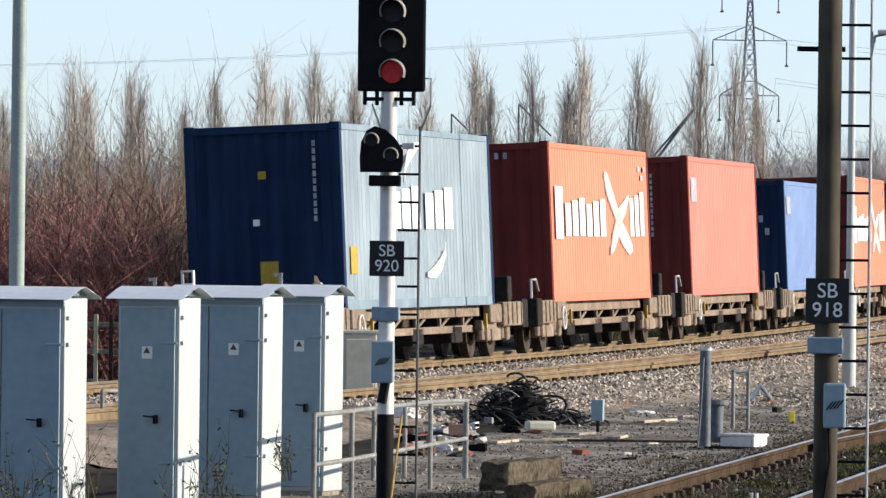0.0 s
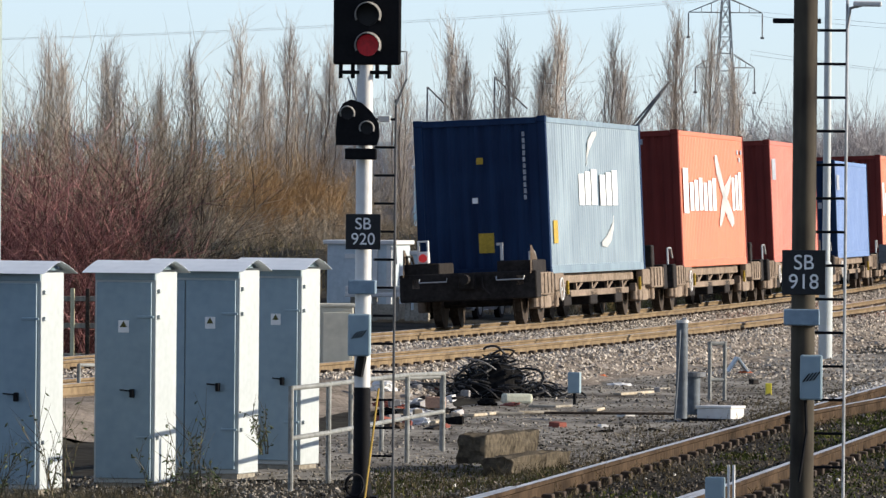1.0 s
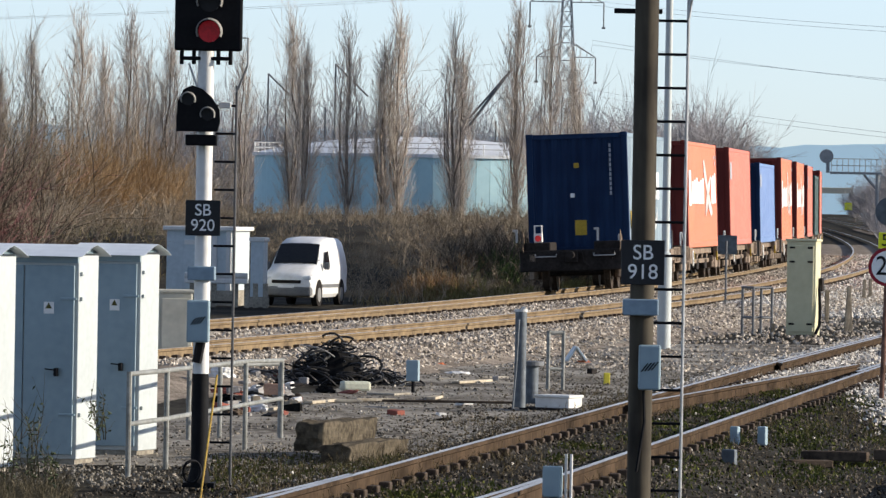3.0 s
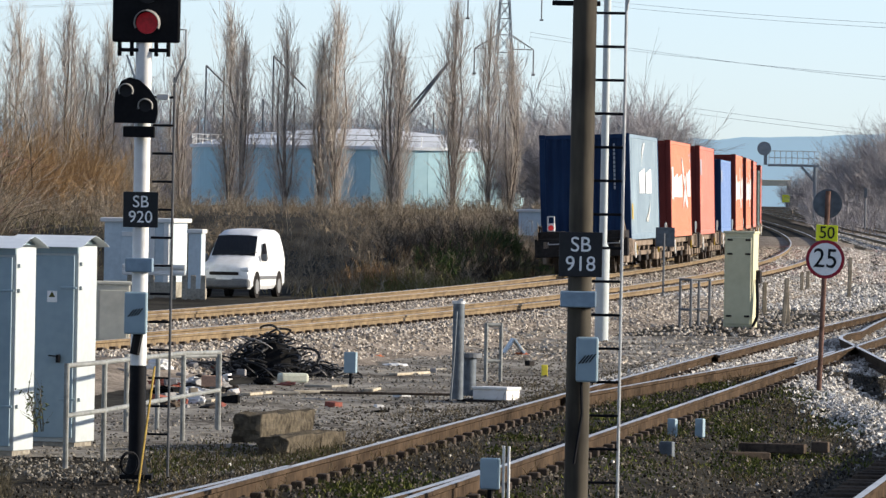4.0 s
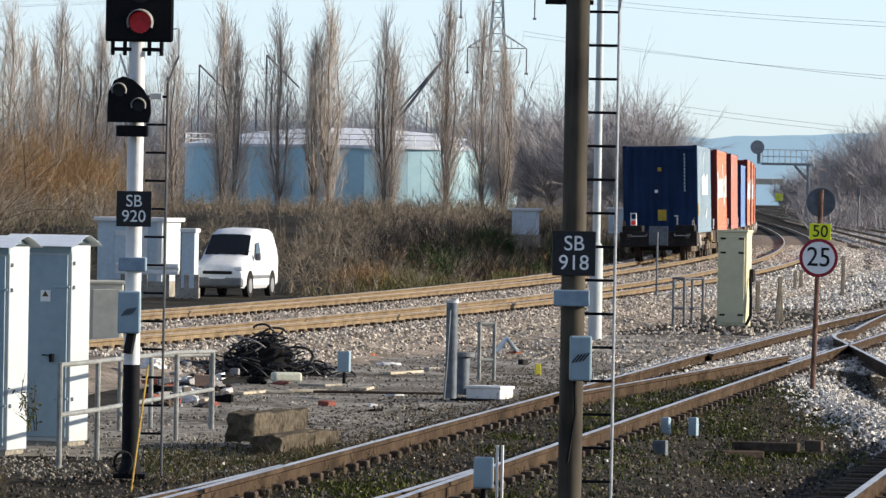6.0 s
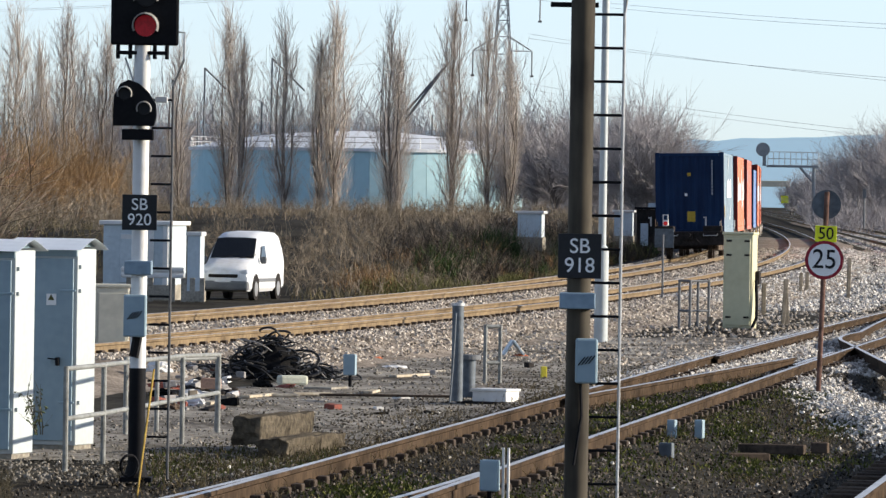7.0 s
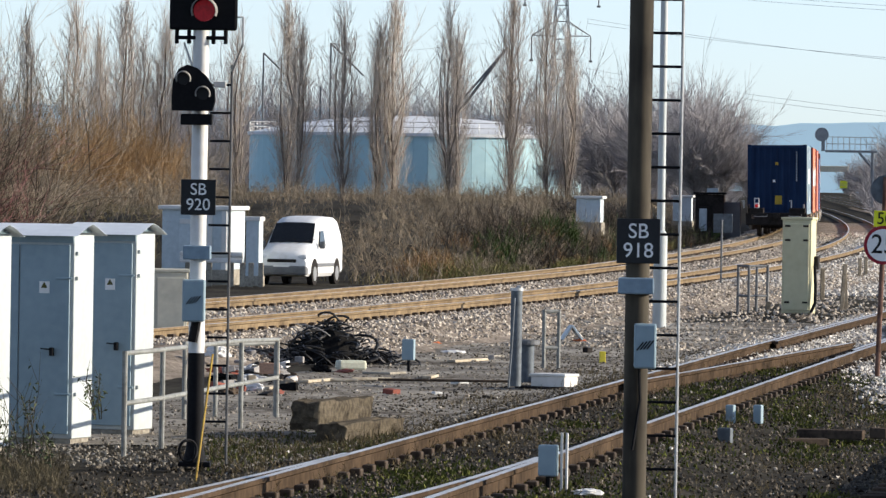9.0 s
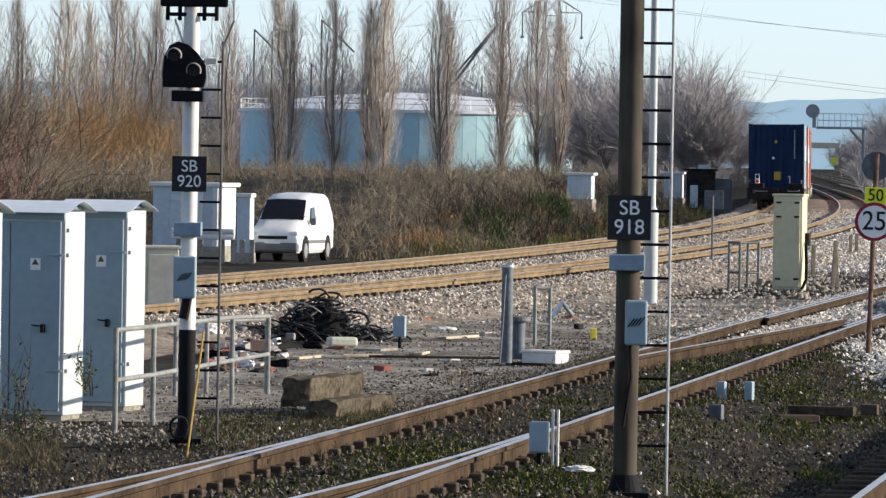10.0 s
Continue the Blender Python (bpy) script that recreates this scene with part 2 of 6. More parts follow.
def track(name, label, f, y0, y1, cant=None, sleepers=(0, 0), gap=0.70, shiny=True, steel=None):
    th = thing(name, label, "railway track", pose(0, 0, 0), kind="structure")
    for side in (-0.7525, 0.7525):
        rail("rail", f, side, y0, y1, th, lift=(lambda y, s=side: LIFT + math.tan(cant(y)) * s) if cant else (lambda y: 0.0), shiny=shiny, steel=steel)
    sl, ch = bm_new(), bm_new()
    box(sl, (0, 0, -0.225), (2.5, 0.25, 0.125), 0.012)
    sl_me = mesh_of("sleeper", sl, SLEEPER)
    for sx in (-0.7525, 0.7525):
        for dx in (-0.115, 0.115):
            box(ch, (sx + dx, 0, -0.128), (0.09, 0.16, 0.075), 0.012)
        box(ch, (sx, 0, -0.158), (0.36, 0.19, 0.012))
    ch_me = mesh_of("rail_chairs", ch, CHAIR)
    y, i = sleepers[0], 0
    while y < sleepers[1]:
        slope = f(y + 0.5) - f(y - 0.5)
        m = pose(f(y), y, (LIFT if cant else 0) + random.uniform(-0.008, 0.004), 0, -math.degrees(cant(y)) if cant else 0, -math.degrees(math.atan(slope)) + random.uniform(-0.6, 0.6))
        for nm, me in (("sleeper", sl_me), ("rail_chairs", ch_me)):
            ob = new(nm, me)
            ob.parent, ob.matrix_basis = th, m
        y += gap
        i += 1
    return th


track("track_main", "running line with brown rusted rail sides on timber sleepers in ballast", line_main, 60, 900, cant_main, (88, 240))
track("track_second", "second running line with rusted rails on ballast", line_second, 60, 900, cant_main, (84, 240))
track("track_near", "siding with polished rail heads on old sleepers among weeds", line_near, 30, 200, None, (36, 150), steel=RUST_DARK)
track("track_yard", "yard track with rusted rails", line_yard, 30, 130, None, (40, 90), steel=RUST_DARK)
for k in range(5):
    track("track_fast", "distant running line", line_fast(k), 200, 1700, None, (0, 0))


# ---- loose ballast, one sheet of stones for each stretch ----
def stones(name, label, places, size, material, seed):
    rng = np.random.default_rng(seed)
    n = len(places)
    base = np.array([(1, 0, 0), (-1, 0, 0), (0, 1, 0), (0, -1, 0), (0, 0, 0.8), (0, 0, -0.8)], float)
    tri = np.array([(0, 2, 4), (2, 1, 4), (1, 3, 4), (3, 0, 4), (2, 0, 5), (1, 2, 5), (3, 1, 5), (0, 3, 5)])
    s = rng.uniform(0.5, 1.25, (n, 1, 1)) * size
    v = base[None] * rng.uniform(0.6, 1.3, (n, 6, 1)) * s
    q = rng.normal(size=(n, 4))
    q /= np.linalg.norm(q, axis=1, keepdims=True)
    w, x, y, z = q.T
    r = np.stack([np.stack([1 - 2 * (y * y + z * z), 2 * (x * y - w * z), 2 * (x * z + w * y)], -1), np.stack([2 * (x * y + w * z), 1 - 2 * (x * x + z * z), 2 * (y * z - w * x)], -1), np.stack([2 * (x * z - w * y), 2 * (y * z + w * x), 1 - 2 * (x * x + y * y)], -1)], 1)
    v = np.einsum("nij,nkj->nki", r, v) + np.array(places)[:, None]
    f = (tri[None] + 6 * np.arange(n)[:, None, None]).reshape(-1, 3)
    return tagged(raw(name, v.reshape(-1, 3), f.tolist(), material), label, "ballast", kind="stuff")


def ballast_bed(name, label, f, lo, hi, y0, y1, per_m2, size, material, seed, heaped=False):
    rng = random.Random(seed)
    pts = []
    for _ in range(int(per_m2 * (hi - lo) * (y1 - y0))):
        y = y0 + (y1 - y0) * rng.random() ** 1.4
        x = f(y) + rng.uniform(lo, hi)
        if heaped:  # thickest in the middle, thinning out unevenly all round
            x, y = f(y) + rng.gauss(0, (hi - lo) * 0.24), rng.gauss((y0 + y1) / 2, (y1 - y0) * 0.27)
        pts.append((x, y, shape_height(x, y) + rng.uniform(-0.012, 0.02)))
    return stones(name, label, pts, size, material, seed)


# ---- twigs: three-sided tapered sticks in one mesh ----
def sticks(segs):
    a = np.array([s[0] for s in segs], float)
    b = np.array([s[1] for s in segs], float)
    r0, r1 = np.array([s[2] for s in segs]), np.array([s[3] for s in segs])
    d = b - a
    d /= np.linalg.norm(d, axis=1, keepdims=True) + 1e-9
    h = np.where(np.abs(d[:, 2:3]) < 0.9, np.array([[0, 0, 1.0]]), np.array([[1.0, 0, 0]]))
    u = np.cross(d, h)
    u /= np.linalg.norm(u, axis=1, keepdims=True) + 1e-9
    w = np.cross(d, u)
    ring = [(math.cos(t), math.sin(t)) for t in (0, 2.094, 4.189)]
    v = np.stack([a + r0[:, None] * (c * u + s * w) for c, s in ring] + [b + r1[:, None] * (c * u + s * w) for c, s in ring], 1)
    quad = np.array([(0, 1, 4, 3), (1, 2, 5, 4), (2, 0, 3, 5)])
    f = (quad[None] + 6 * np.arange(len(segs))[:, None, None]).reshape(-1, 4)
    return v.reshape(-1, 3), f.tolist()


def stick_part(name, segs, material, parent):
    v, f = sticks(segs)
    ob = raw(name, v, f, material)
    ob.parent = parent
    return ob


def grow(rng, segs, p, way, length, r, depth, spread, up, kids, bend=0.15):
    """A limb in three bends with side shoots."""
    p, way = Vector(p), Vector(way).normalized()
    bends = 3 if depth else 1
    step = length / bends
    for i in range(bends):
        way = (way + Vector((rng.gauss(0, bend), rng.gauss(0, bend), rng.gauss(0, bend) + up))).normalized()
        q = p + way * step
        segs.append((p, q, r * (1 - i / 3.6), r * (1 - (i + 1) / 3.6) if depth else r * 0.3))
        if depth:
            for _ in range(kids):
                side = Vector((rng.gauss(0, 1), rng.gauss(0, 1), rng.gauss(0, 0.6))).normalized()
                s = p.lerp(q, rng.random())
                grow(rng, segs, s, way + side * spread, length * rng.uniform(0.35, 0.62), r * 0.5, depth - 1, spread, up, kids, bend)
        p = q


BARK_GREY = mat("poplar_bark", (0.22, 0.18, 0.15), 0.9, dark=(0.12, 0.10, 0.085), scale=0.5, fine=3)
TWIG_GREY = mat("poplar_twigs", (0.54, 0.475, 0.41), 0.9, dark=(0.30, 0.26, 0.22), scale=0.4, fine=2, island=0.5)
TWIG_BROWN = mat("brown_twigs", (0.40, 0.32, 0.225), 0.9, dark=(0.13, 0.10, 0.068), scale=0.5, fine=3, island=0.6)
TWIG_RED = mat("red_dogwood_twigs", (0.42, 0.20, 0.18), 0.85, dark=(0.11, 0.05, 0.045), scale=0.6, fine=3, island=0.6)
TWIG_ORANGE = mat("orange_willow_twigs", (0.46, 0.29, 0.135), 0.85, dark=(0.24, 0.15, 0.075), scale=0.5, fine=3, island=0.5)
TWIG_DARK = mat("dark_hawthorn_twigs", (0.10, 0.08, 0.06), 0.9, dark=(0.03, 0.025, 0.02), scale=0.5, fine=3, island=0.5)
STRAW = mat("dry_grass", (0.29, 0.235, 0.125), 0.9, dark=(0.09, 0.072, 0.036), scale=1, fine=5, island=0.7)
STRAW_OLD = mat("old_brown_grass", (0.19, 0.15, 0.085), 0.9, dark=(0.06, 0.048, 0.027), scale=1, fine=5, island=0.7)
LEAF = mat("evergreen_leaves", (0.07, 0.10, 0.03), 0.7, dark=(0.025, 0.04, 0.012), scale=1, fine=5, island=0.7)
MOSS = mat("moss_and_weeds", (0.115, 0.125, 0.035), 0.95, dark=(0.04, 0.045, 0.014), scale=1, fine=8, island=0.6)


def poplar(h, spread, seed):
    """A leafless columnar poplar; built at the origin."""
    rng = random.Random(seed)
    th = thing("poplar_tree", "tall leafless columnar poplar with upswept grey-brown branches", "tree", pose(0, 0, 0), "row of poplars")
    trunk, segs = [], []
    pts = [Vector((rng.gauss(0, 0.12), rng.gauss(0, 0.12), h * i / 8)) for i in range(9)]
    for i in range(8):
        trunk.append((pts[i], pts[i + 1], 0.26 * (1 - i / 8.4), 0.26 * (1 - (i + 1) / 8.4)))
    rmax = spread * 0.80

    def reach(k):
        return rmax * (0.18 + 0.82 * (k / 0.48) ** 0.8 if k < 0.48 else max(0.0, 1 - ((k - 0.48) / 0.53) ** 2) ** 0.95)
    for i in range(5):  # a few upright leaders beside the trunk
        a, low, high = rng.uniform(0, 6.283), rng.uniform(0.04, 0.3), rng.uniform(0.6, 0.9)
        last = Vector((0, 0, low * h))
        for k in range(1, 5):
            z = low + (high - low) * k / 4
            p = Vector((math.cos(a) * reach(z) * 0.45 + rng.gauss(0, 0.06), math.sin(a) * reach(z) * 0.45 + rng.gauss(0, 0.06), z * h))
            trunk.append((last, p, 0.11 * (1 - (k - 1) / 4.6), 0.11 * (1 - k / 4.6)))
            last = p
    for i in range(126):
        t = 0.02 + 0.80 * (i / 126)
        k = min(7, int(t * 8))
        a = rng.uniform(0, 6.283)
        p = pts[k].lerp(pts[k + 1], t * 8 - k) + Vector((math.cos(a), math.sin(a), 0)) * reach(t) * rng.uniform(0, 0.4)
        end = min(0.99, t + rng.uniform(0.10, 0.22))
        out = reach(end) * rng.uniform(0.5, 1.15)
        way = Vector((math.cos(a) * out, math.sin(a) * out, end * h)) - p
        grow(rng, segs, p, way, way.length * rng.uniform(0.75, 1.05), 0.030, 2, 0.38, 0.04, 2, 0.09)
    stick_part("trunk", trunk, BARK_GREY, th)
    stick_part("crown", segs, TWIG_GREY, th)
    return th


# ---- poplars along the works beyond the line ----
POPLARS = [poplar(18, 2.3, 3), poplar(18, 2.7, 8), poplar(18, 2.0, 15)]
ROW = [(-104.333, 20.341), (-94.250, 25.267), (-92.167, 23.887), (-85.500, 24.587), (-84.083, 22.779), (-77.583, 20.142), (-73.000, 24.556), (-65.917, 27.013), (-62.167, 22.912), (-58.583, 27.558), (-55.917, 21.355), (-52.583, 25.163), (-47.833, 20.496), (-42.000, 22.682), (-34.417, 28.398), (-32.667, 23.678), (-26.333, 26.039), (-21.000, 24.716), (-18.833, 28.670), (-10.750, 26.729), (-9.333, 23.253), (-1.500, 30.224), (3.667, 28.231), (7.000, 23.539)]  # sideways and upward, by 1000 m of depth
ROW_Y = 550.0
rng = random.Random(5)
for i, (u, v) in enumerate(ROW):
    y = ROW_Y + rng.uniform(-12, 25)
    x = u * y / 1000
    top = EYE + v * y / 1000
    s = (top + 1) / 18
    m = pose(x, y, -1.0, 0, 0, rng.uniform(0, 360)) @ Matrix.Diagonal((s * rng.uniform(0.8, 1.05), s, s, 1))
    if i < 3:
        POPLARS[i].matrix_basis = m
    else:
        ob = copy_thing(POPLARS[i % 3], pose(0, 0, 0))
        ob.matrix_basis = m


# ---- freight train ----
# One blue paint twice: shaded for the ends, sunlit for the sides.
NAVYSHADE = mat("shaded_end_navy_paint", (0.014, 0.036, 0.085), 0.72, dark=(0.007, 0.016, 0.044), scale=0.8, fine=7, spread=0.7, streak=0.06)
SUNLITBLUE = mat("sunlit_side_blue_paint", (0.24, 0.31, 0.35), 0.45, dark=(0.13, 0.18, 0.22), scale=0.7, fine=7, spread=0.6, streak=0.05)
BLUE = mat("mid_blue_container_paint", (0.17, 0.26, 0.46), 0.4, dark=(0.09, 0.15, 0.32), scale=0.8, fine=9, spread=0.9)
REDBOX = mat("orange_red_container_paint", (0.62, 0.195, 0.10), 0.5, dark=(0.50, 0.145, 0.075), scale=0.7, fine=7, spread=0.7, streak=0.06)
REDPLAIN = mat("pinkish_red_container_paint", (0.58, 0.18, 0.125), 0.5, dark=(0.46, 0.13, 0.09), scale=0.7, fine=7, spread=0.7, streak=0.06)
# A shaded copy of the red for end walls turned from the sun.
REDSHADE = mat("shaded_end_red_paint", (0.17, 0.034, 0.027), 0.72, dark=(0.10, 0.02, 0.017), scale=0.8, fine=7, spread=0.7, streak=0.06)
GREENBOX = mat("dark_green_container_paint", (0.04, 0.07, 0.06), 0.45, dark=(0.025, 0.045, 0.04))
MARKDIM = mat("grey_white_marking_paint", (0.40, 0.42, 0.45), 0.6, dark=(0.22, 0.24, 0.27), scale=5, fine=20)
MARK = mat("white_marking_paint", (0.82, 0.82, 0.80), 0.5, dark=(0.68, 0.68, 0.66), scale=2, fine=14, spread=1.0)
YELLOW = mat("yellow_label", (0.48, 0.32, 0.03), 0.5, dark=(0.32, 0.21, 0.02), scale=9, fine=30)
UNDER = mat("dusty_brown_underframe", (0.31, 0.245, 0.19), 0.85, dark=(0.10, 0.075, 0.055), scale=1.5, fine=12, spread=0.8, bump=0.3)
GRIME = mat("black_grimy_steel", (0.035, 0.03, 0.027), 0.8, dark=(0.014, 0.012, 0.011), scale=2, fine=14)
WHEELSTEEL = mat("worn_wheel_steel", (0.09, 0.068, 0.05), 0.7, 0.3, dark=(0.035, 0.026, 0.02), scale=4, fine=20)
REDLENS = mat("red_lens", (0.5, 0.015, 0.015), 0.25, dark=(0.35, 0.01, 0.01), emit=0.25)


def corrugated(length, height, axis, out, pitch=0.278, deep=0.036):
    """A ribbed sheet from 0 to length along axis, its ribs standing out towards out (+1 or -1)."""
    bm = bm_new()
    prof, s = [], 0.0
    while s < length - pitch:
        prof += [(s, 0), (s + pitch * 0.26, 0), (s + pitch * 0.5, -deep), (s + pitch * 0.76, -deep)]
        s += pitch
    prof += [(s, 0), (length, 0)]
    rows = []
    for z in (0, height):
        rows.append([bm.verts.new((q[1] * out, q[0], z) if axis == "y" else (q[0], q[1] * out, z)) for q in prof])
    for i in range(len(prof) - 1):
        bm.faces.new((rows[0][i], rows[0][i + 1], rows[1][i + 1], rows[1][i]))
    return bm


L, WD = 12.19, 2.44


def container(label, side_paint, end_paint, hgt=2.9, marks=None):
    th = thing("shipping_container", label, "shipping container", pose(0, 0, 0), "containers on the train")
    b, hw = 0.16, WD / 2
    for sx, nm in ((1, "side_panel"), (-1, "side_panel")):
        p = part(nm, corrugated(L - 0.24, hgt - 0.28, "y", sx), side_paint, th)
        p.matrix_basis = pose(sx * (hw - 0.012), 0.12, b)
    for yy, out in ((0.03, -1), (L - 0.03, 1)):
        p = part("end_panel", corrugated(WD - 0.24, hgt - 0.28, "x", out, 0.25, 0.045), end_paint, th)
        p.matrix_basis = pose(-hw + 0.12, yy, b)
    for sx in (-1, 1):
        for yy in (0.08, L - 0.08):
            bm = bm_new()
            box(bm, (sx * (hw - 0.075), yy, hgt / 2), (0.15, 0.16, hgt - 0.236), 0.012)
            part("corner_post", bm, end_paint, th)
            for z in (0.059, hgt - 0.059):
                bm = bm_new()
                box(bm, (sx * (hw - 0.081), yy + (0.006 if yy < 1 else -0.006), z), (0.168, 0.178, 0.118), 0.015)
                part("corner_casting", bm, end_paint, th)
        for z, s in ((0.09, 0.15), (hgt - 0.075, 0.10)):
            bm = bm_new()
            box(bm, (sx * (hw - 0.05), L / 2, z), (0.09, L - 0.36, s), 0.01)
            part("side_rail", bm, side_paint, th)
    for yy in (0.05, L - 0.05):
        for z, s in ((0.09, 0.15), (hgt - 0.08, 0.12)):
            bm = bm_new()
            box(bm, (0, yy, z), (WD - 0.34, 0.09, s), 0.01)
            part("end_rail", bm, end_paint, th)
    roof = part("roof", corrugated(L - 0.2, WD - 0.16, "y", 1), side_paint, th)
    roof.matrix_basis = pose(hw - 0.08, 0.1, hgt - 0.03, 0, -90, 0)
    bm = bm_new()
    box(bm, (0, L / 2, 0.10), (WD - 0.2, L - 0.3, 0.06))
    part("floor", bm, GRIME, th)
    for nm, material, shapes, lab in marks or ():
        for kind, a, z, w, h, lean in shapes:
            bm = bm_new()
            face = Matrix.Translation((hw + 0.002, a, z)) @ Matrix.Rotation(lean, 4, "X")
            if kind == "box":
                bmesh.ops.create_cube(bm, size=1, matrix=face @ Matrix.Diagonal((0.006, w, h, 1)))
            elif kind == "stroke":  # w: a run of (along, up, half width)
                flat = []
                for i, (sy, sz, sw) in enumerate(w):
                    ey, ez = w[min(i + 1, len(w) - 1)][0] - w[max(i - 1, 0)][0], w[min(i + 1, len(w) - 1)][1] - w[max(i - 1, 0)][1]
                    ln = math.hypot(ey, ez) or 1
                    flat.append([bm.verts.new((hw + 0.004, sy - ez / ln * sw, sz + ey / ln * sw)), bm.verts.new((hw + 0.004, sy + ez / ln * sw, sz - ey / ln * sw))])
                for fa, fb in zip(flat, flat[1:]):
                    bm.faces.new((fa[0], fa[1], fb[1], fb[0]))
                bmesh.ops.solidify(bm, geom=bm.faces[:], thickness=0.004)
            else:  # on the end wall: a is across
                bmesh.ops.create_cube(bm, size=1, matrix=Matrix.Translation((a, 0.022, z)) @ Matrix.Diagonal((w, 0.006, h, 1)))
            part(nm, bm, material, th, lab)
    return th


def bars_column(a, z0, n, step, w, h):
    return [("end", a, z0 - i * step, w, h, 0) for i in range(n)]


def stroke(*pts):
    return ("stroke", 0, 0, pts, 0, 0)


def glyphs(a0, a1, z, h, n, thick):
    """A row of plain upright blocks as long and tall as the painted word."""
    out, step = [], (a1 - a0) / n
    for i in range(n):
        out.append(("box", a0 + step * (i + 0.5), z + h * 0.04 * (i % 3), thick * step, h * (0.86 + 0.07 * (i % 3)), 0))
    return out


MARKS_BLUE = [("lettering", MARK, glyphs(3.7, 6.1, 1.57, 0.68, 3, 0.82) + glyphs(6.4, 8.8, 1.57, 0.68, 3, 0.82), "white block lettering"),
              ("swoosh", MARK, [stroke((4.85, 2.02, 0.02), (4.92, 2.22, 0.06), (5.2, 2.42, 0.11), (5.7, 2.57, 0.10), (6.25, 2.66, 0.03)), stroke((8.05, 1.08, 0.02), (8.0, 0.90, 0.07), (7.6, 0.70, 0.12), (7.1, 0.58, 0.11), (6.45, 0.54, 0.04))], "white swoosh marks"),
              ("label", YELLOW, [("box", 0.75, 0.78, 0.5, 0.42, 0)], "yellow label"),
              ("number_bar", MARKDIM, bars_column(0.80, 2.58, 11, 0.115, 0.05, 0.085), "small white characters"),
              ("label", YELLOW, [("end", 0.05, 0.62, 0.28, 0.36, 0), ("end", -0.02, 2.12, 0.12, 0.12, 0)], "yellow label"),
              ("label", MARK, [("end", -0.13, 1.40, 0.10, 0.10, 0)], "small white sticker")]
MARKS_RED = [("lettering", MARK, [("box", 1.05, 1.62, 0.85, 0.95, 0)] + glyphs(1.65, 6.6, 1.50, 0.70, 6, 0.76) + glyphs(9.5, 11.5, 1.58, 0.85, 3, 0.72), "white block lettering"),
             ("emblem", MARK, [stroke((6.5, 2.38, 0.05), (6.8, 2.22, 0.22), (7.5, 1.85, 0.20), (8.1, 1.55, 0.16)), stroke((9.5, 1.98, 0.05), (9.0, 1.78, 0.14), (8.2, 1.55, 0.20), (7.9, 1.35, 0.22), (7.4, 1.10, 0.18), (7.0, 0.90, 0.05)), stroke((8.0, 1.45, 0.20), (8.7, 1.22, 0.22), (9.4, 1.02, 0.18), (9.8, 0.98, 0.06))], "white emblem"),
             ("number_bar", MARKDIM, [("box", 10.9 + 0.35 * i, 2.52 - 0.17 * (i % 2), 0.28, 0.10, 0) for i in range(3)] + [("end", -0.2 + 0.16 * i, 2.66, 0.07, 0.11, 0) for i in range(5)], "small white characters")]
MARKS_PLAIN = [("number_bar", MARKDIM, [("box", 0.9, 2.2, 0.9, 0.5, 0)] + bars_column(0.45, 2.5, 11, 0.12, 0.05, 0.085), "small white characters")]
MARKS_MID = [("number_bar", MARKDIM, [("box", 1.0, 2.0, 0.9, 0.4, 0)] + [("end", 0.1 + 0.14 * i, 2.0 - 0.3 * (i % 3), 0.1, 0.16, 0) for i in range(6)], "small white characters"), ("label", YELLOW, [("end", 0.2, 0.9, 0.2, 0.2, 0)], "yellow label")]


def wheelset(parent, y):
    for sx in (-0.75, 0.75):
        bm = bm_new()
        rod(bm, (sx - 0.065, y, 0.42), (sx + 0.065, y, 0.42), 0.42, seg=24)
        rod(bm, (sx * 1.0 + (-0.09 if sx > 0 else 0.09), y, 0.42), (sx + (-0.065 if sx > 0 else 0.065), y, 0.42), 0.45, seg=24)
        rod(bm, (sx + (0.065 if sx > 0 else -0.065), y, 0.42), (sx + (0.10 if sx > 0 else -0.10), y, 0.42), 0.12, seg=12)
        part("wheel", bm, WHEELSTEEL, parent)
    bm = bm_new()
    rod(bm, (-0.7, y, 0.42), (0.7, y, 0.42), 0.08)
    part("axle", bm, GRIME, parent)


def bogie(parent, y):
    bg = new("bogie")
    bg.parent = parent
    bg.matrix_basis = pose(0, y, 0)
    for dy in (-0.9, 0.9):
        wheelset(bg, dy)
    for sx in (-1.02, 1.02):
        bm = bm_new()
        box(bm, (sx, 0, 0.55), (0.14, 2.5, 0.16), 0.02)
        box(bm, (sx, 0, 0.40), (0.16, 0.8, 0.26), 0.03)
        for dy in (-0.9, 0.9):
            box(bm, (sx, dy, 0.42), (0.24, 0.30, 0.30), 0.04)
            for k in (-0.22, 0.22):
                rod(bm, (sx, dy + k, 0.30), (sx, dy + k, 0.56), 0.075, seg=10)
        part("side_frame", bm, UNDER, bg)
    return bg


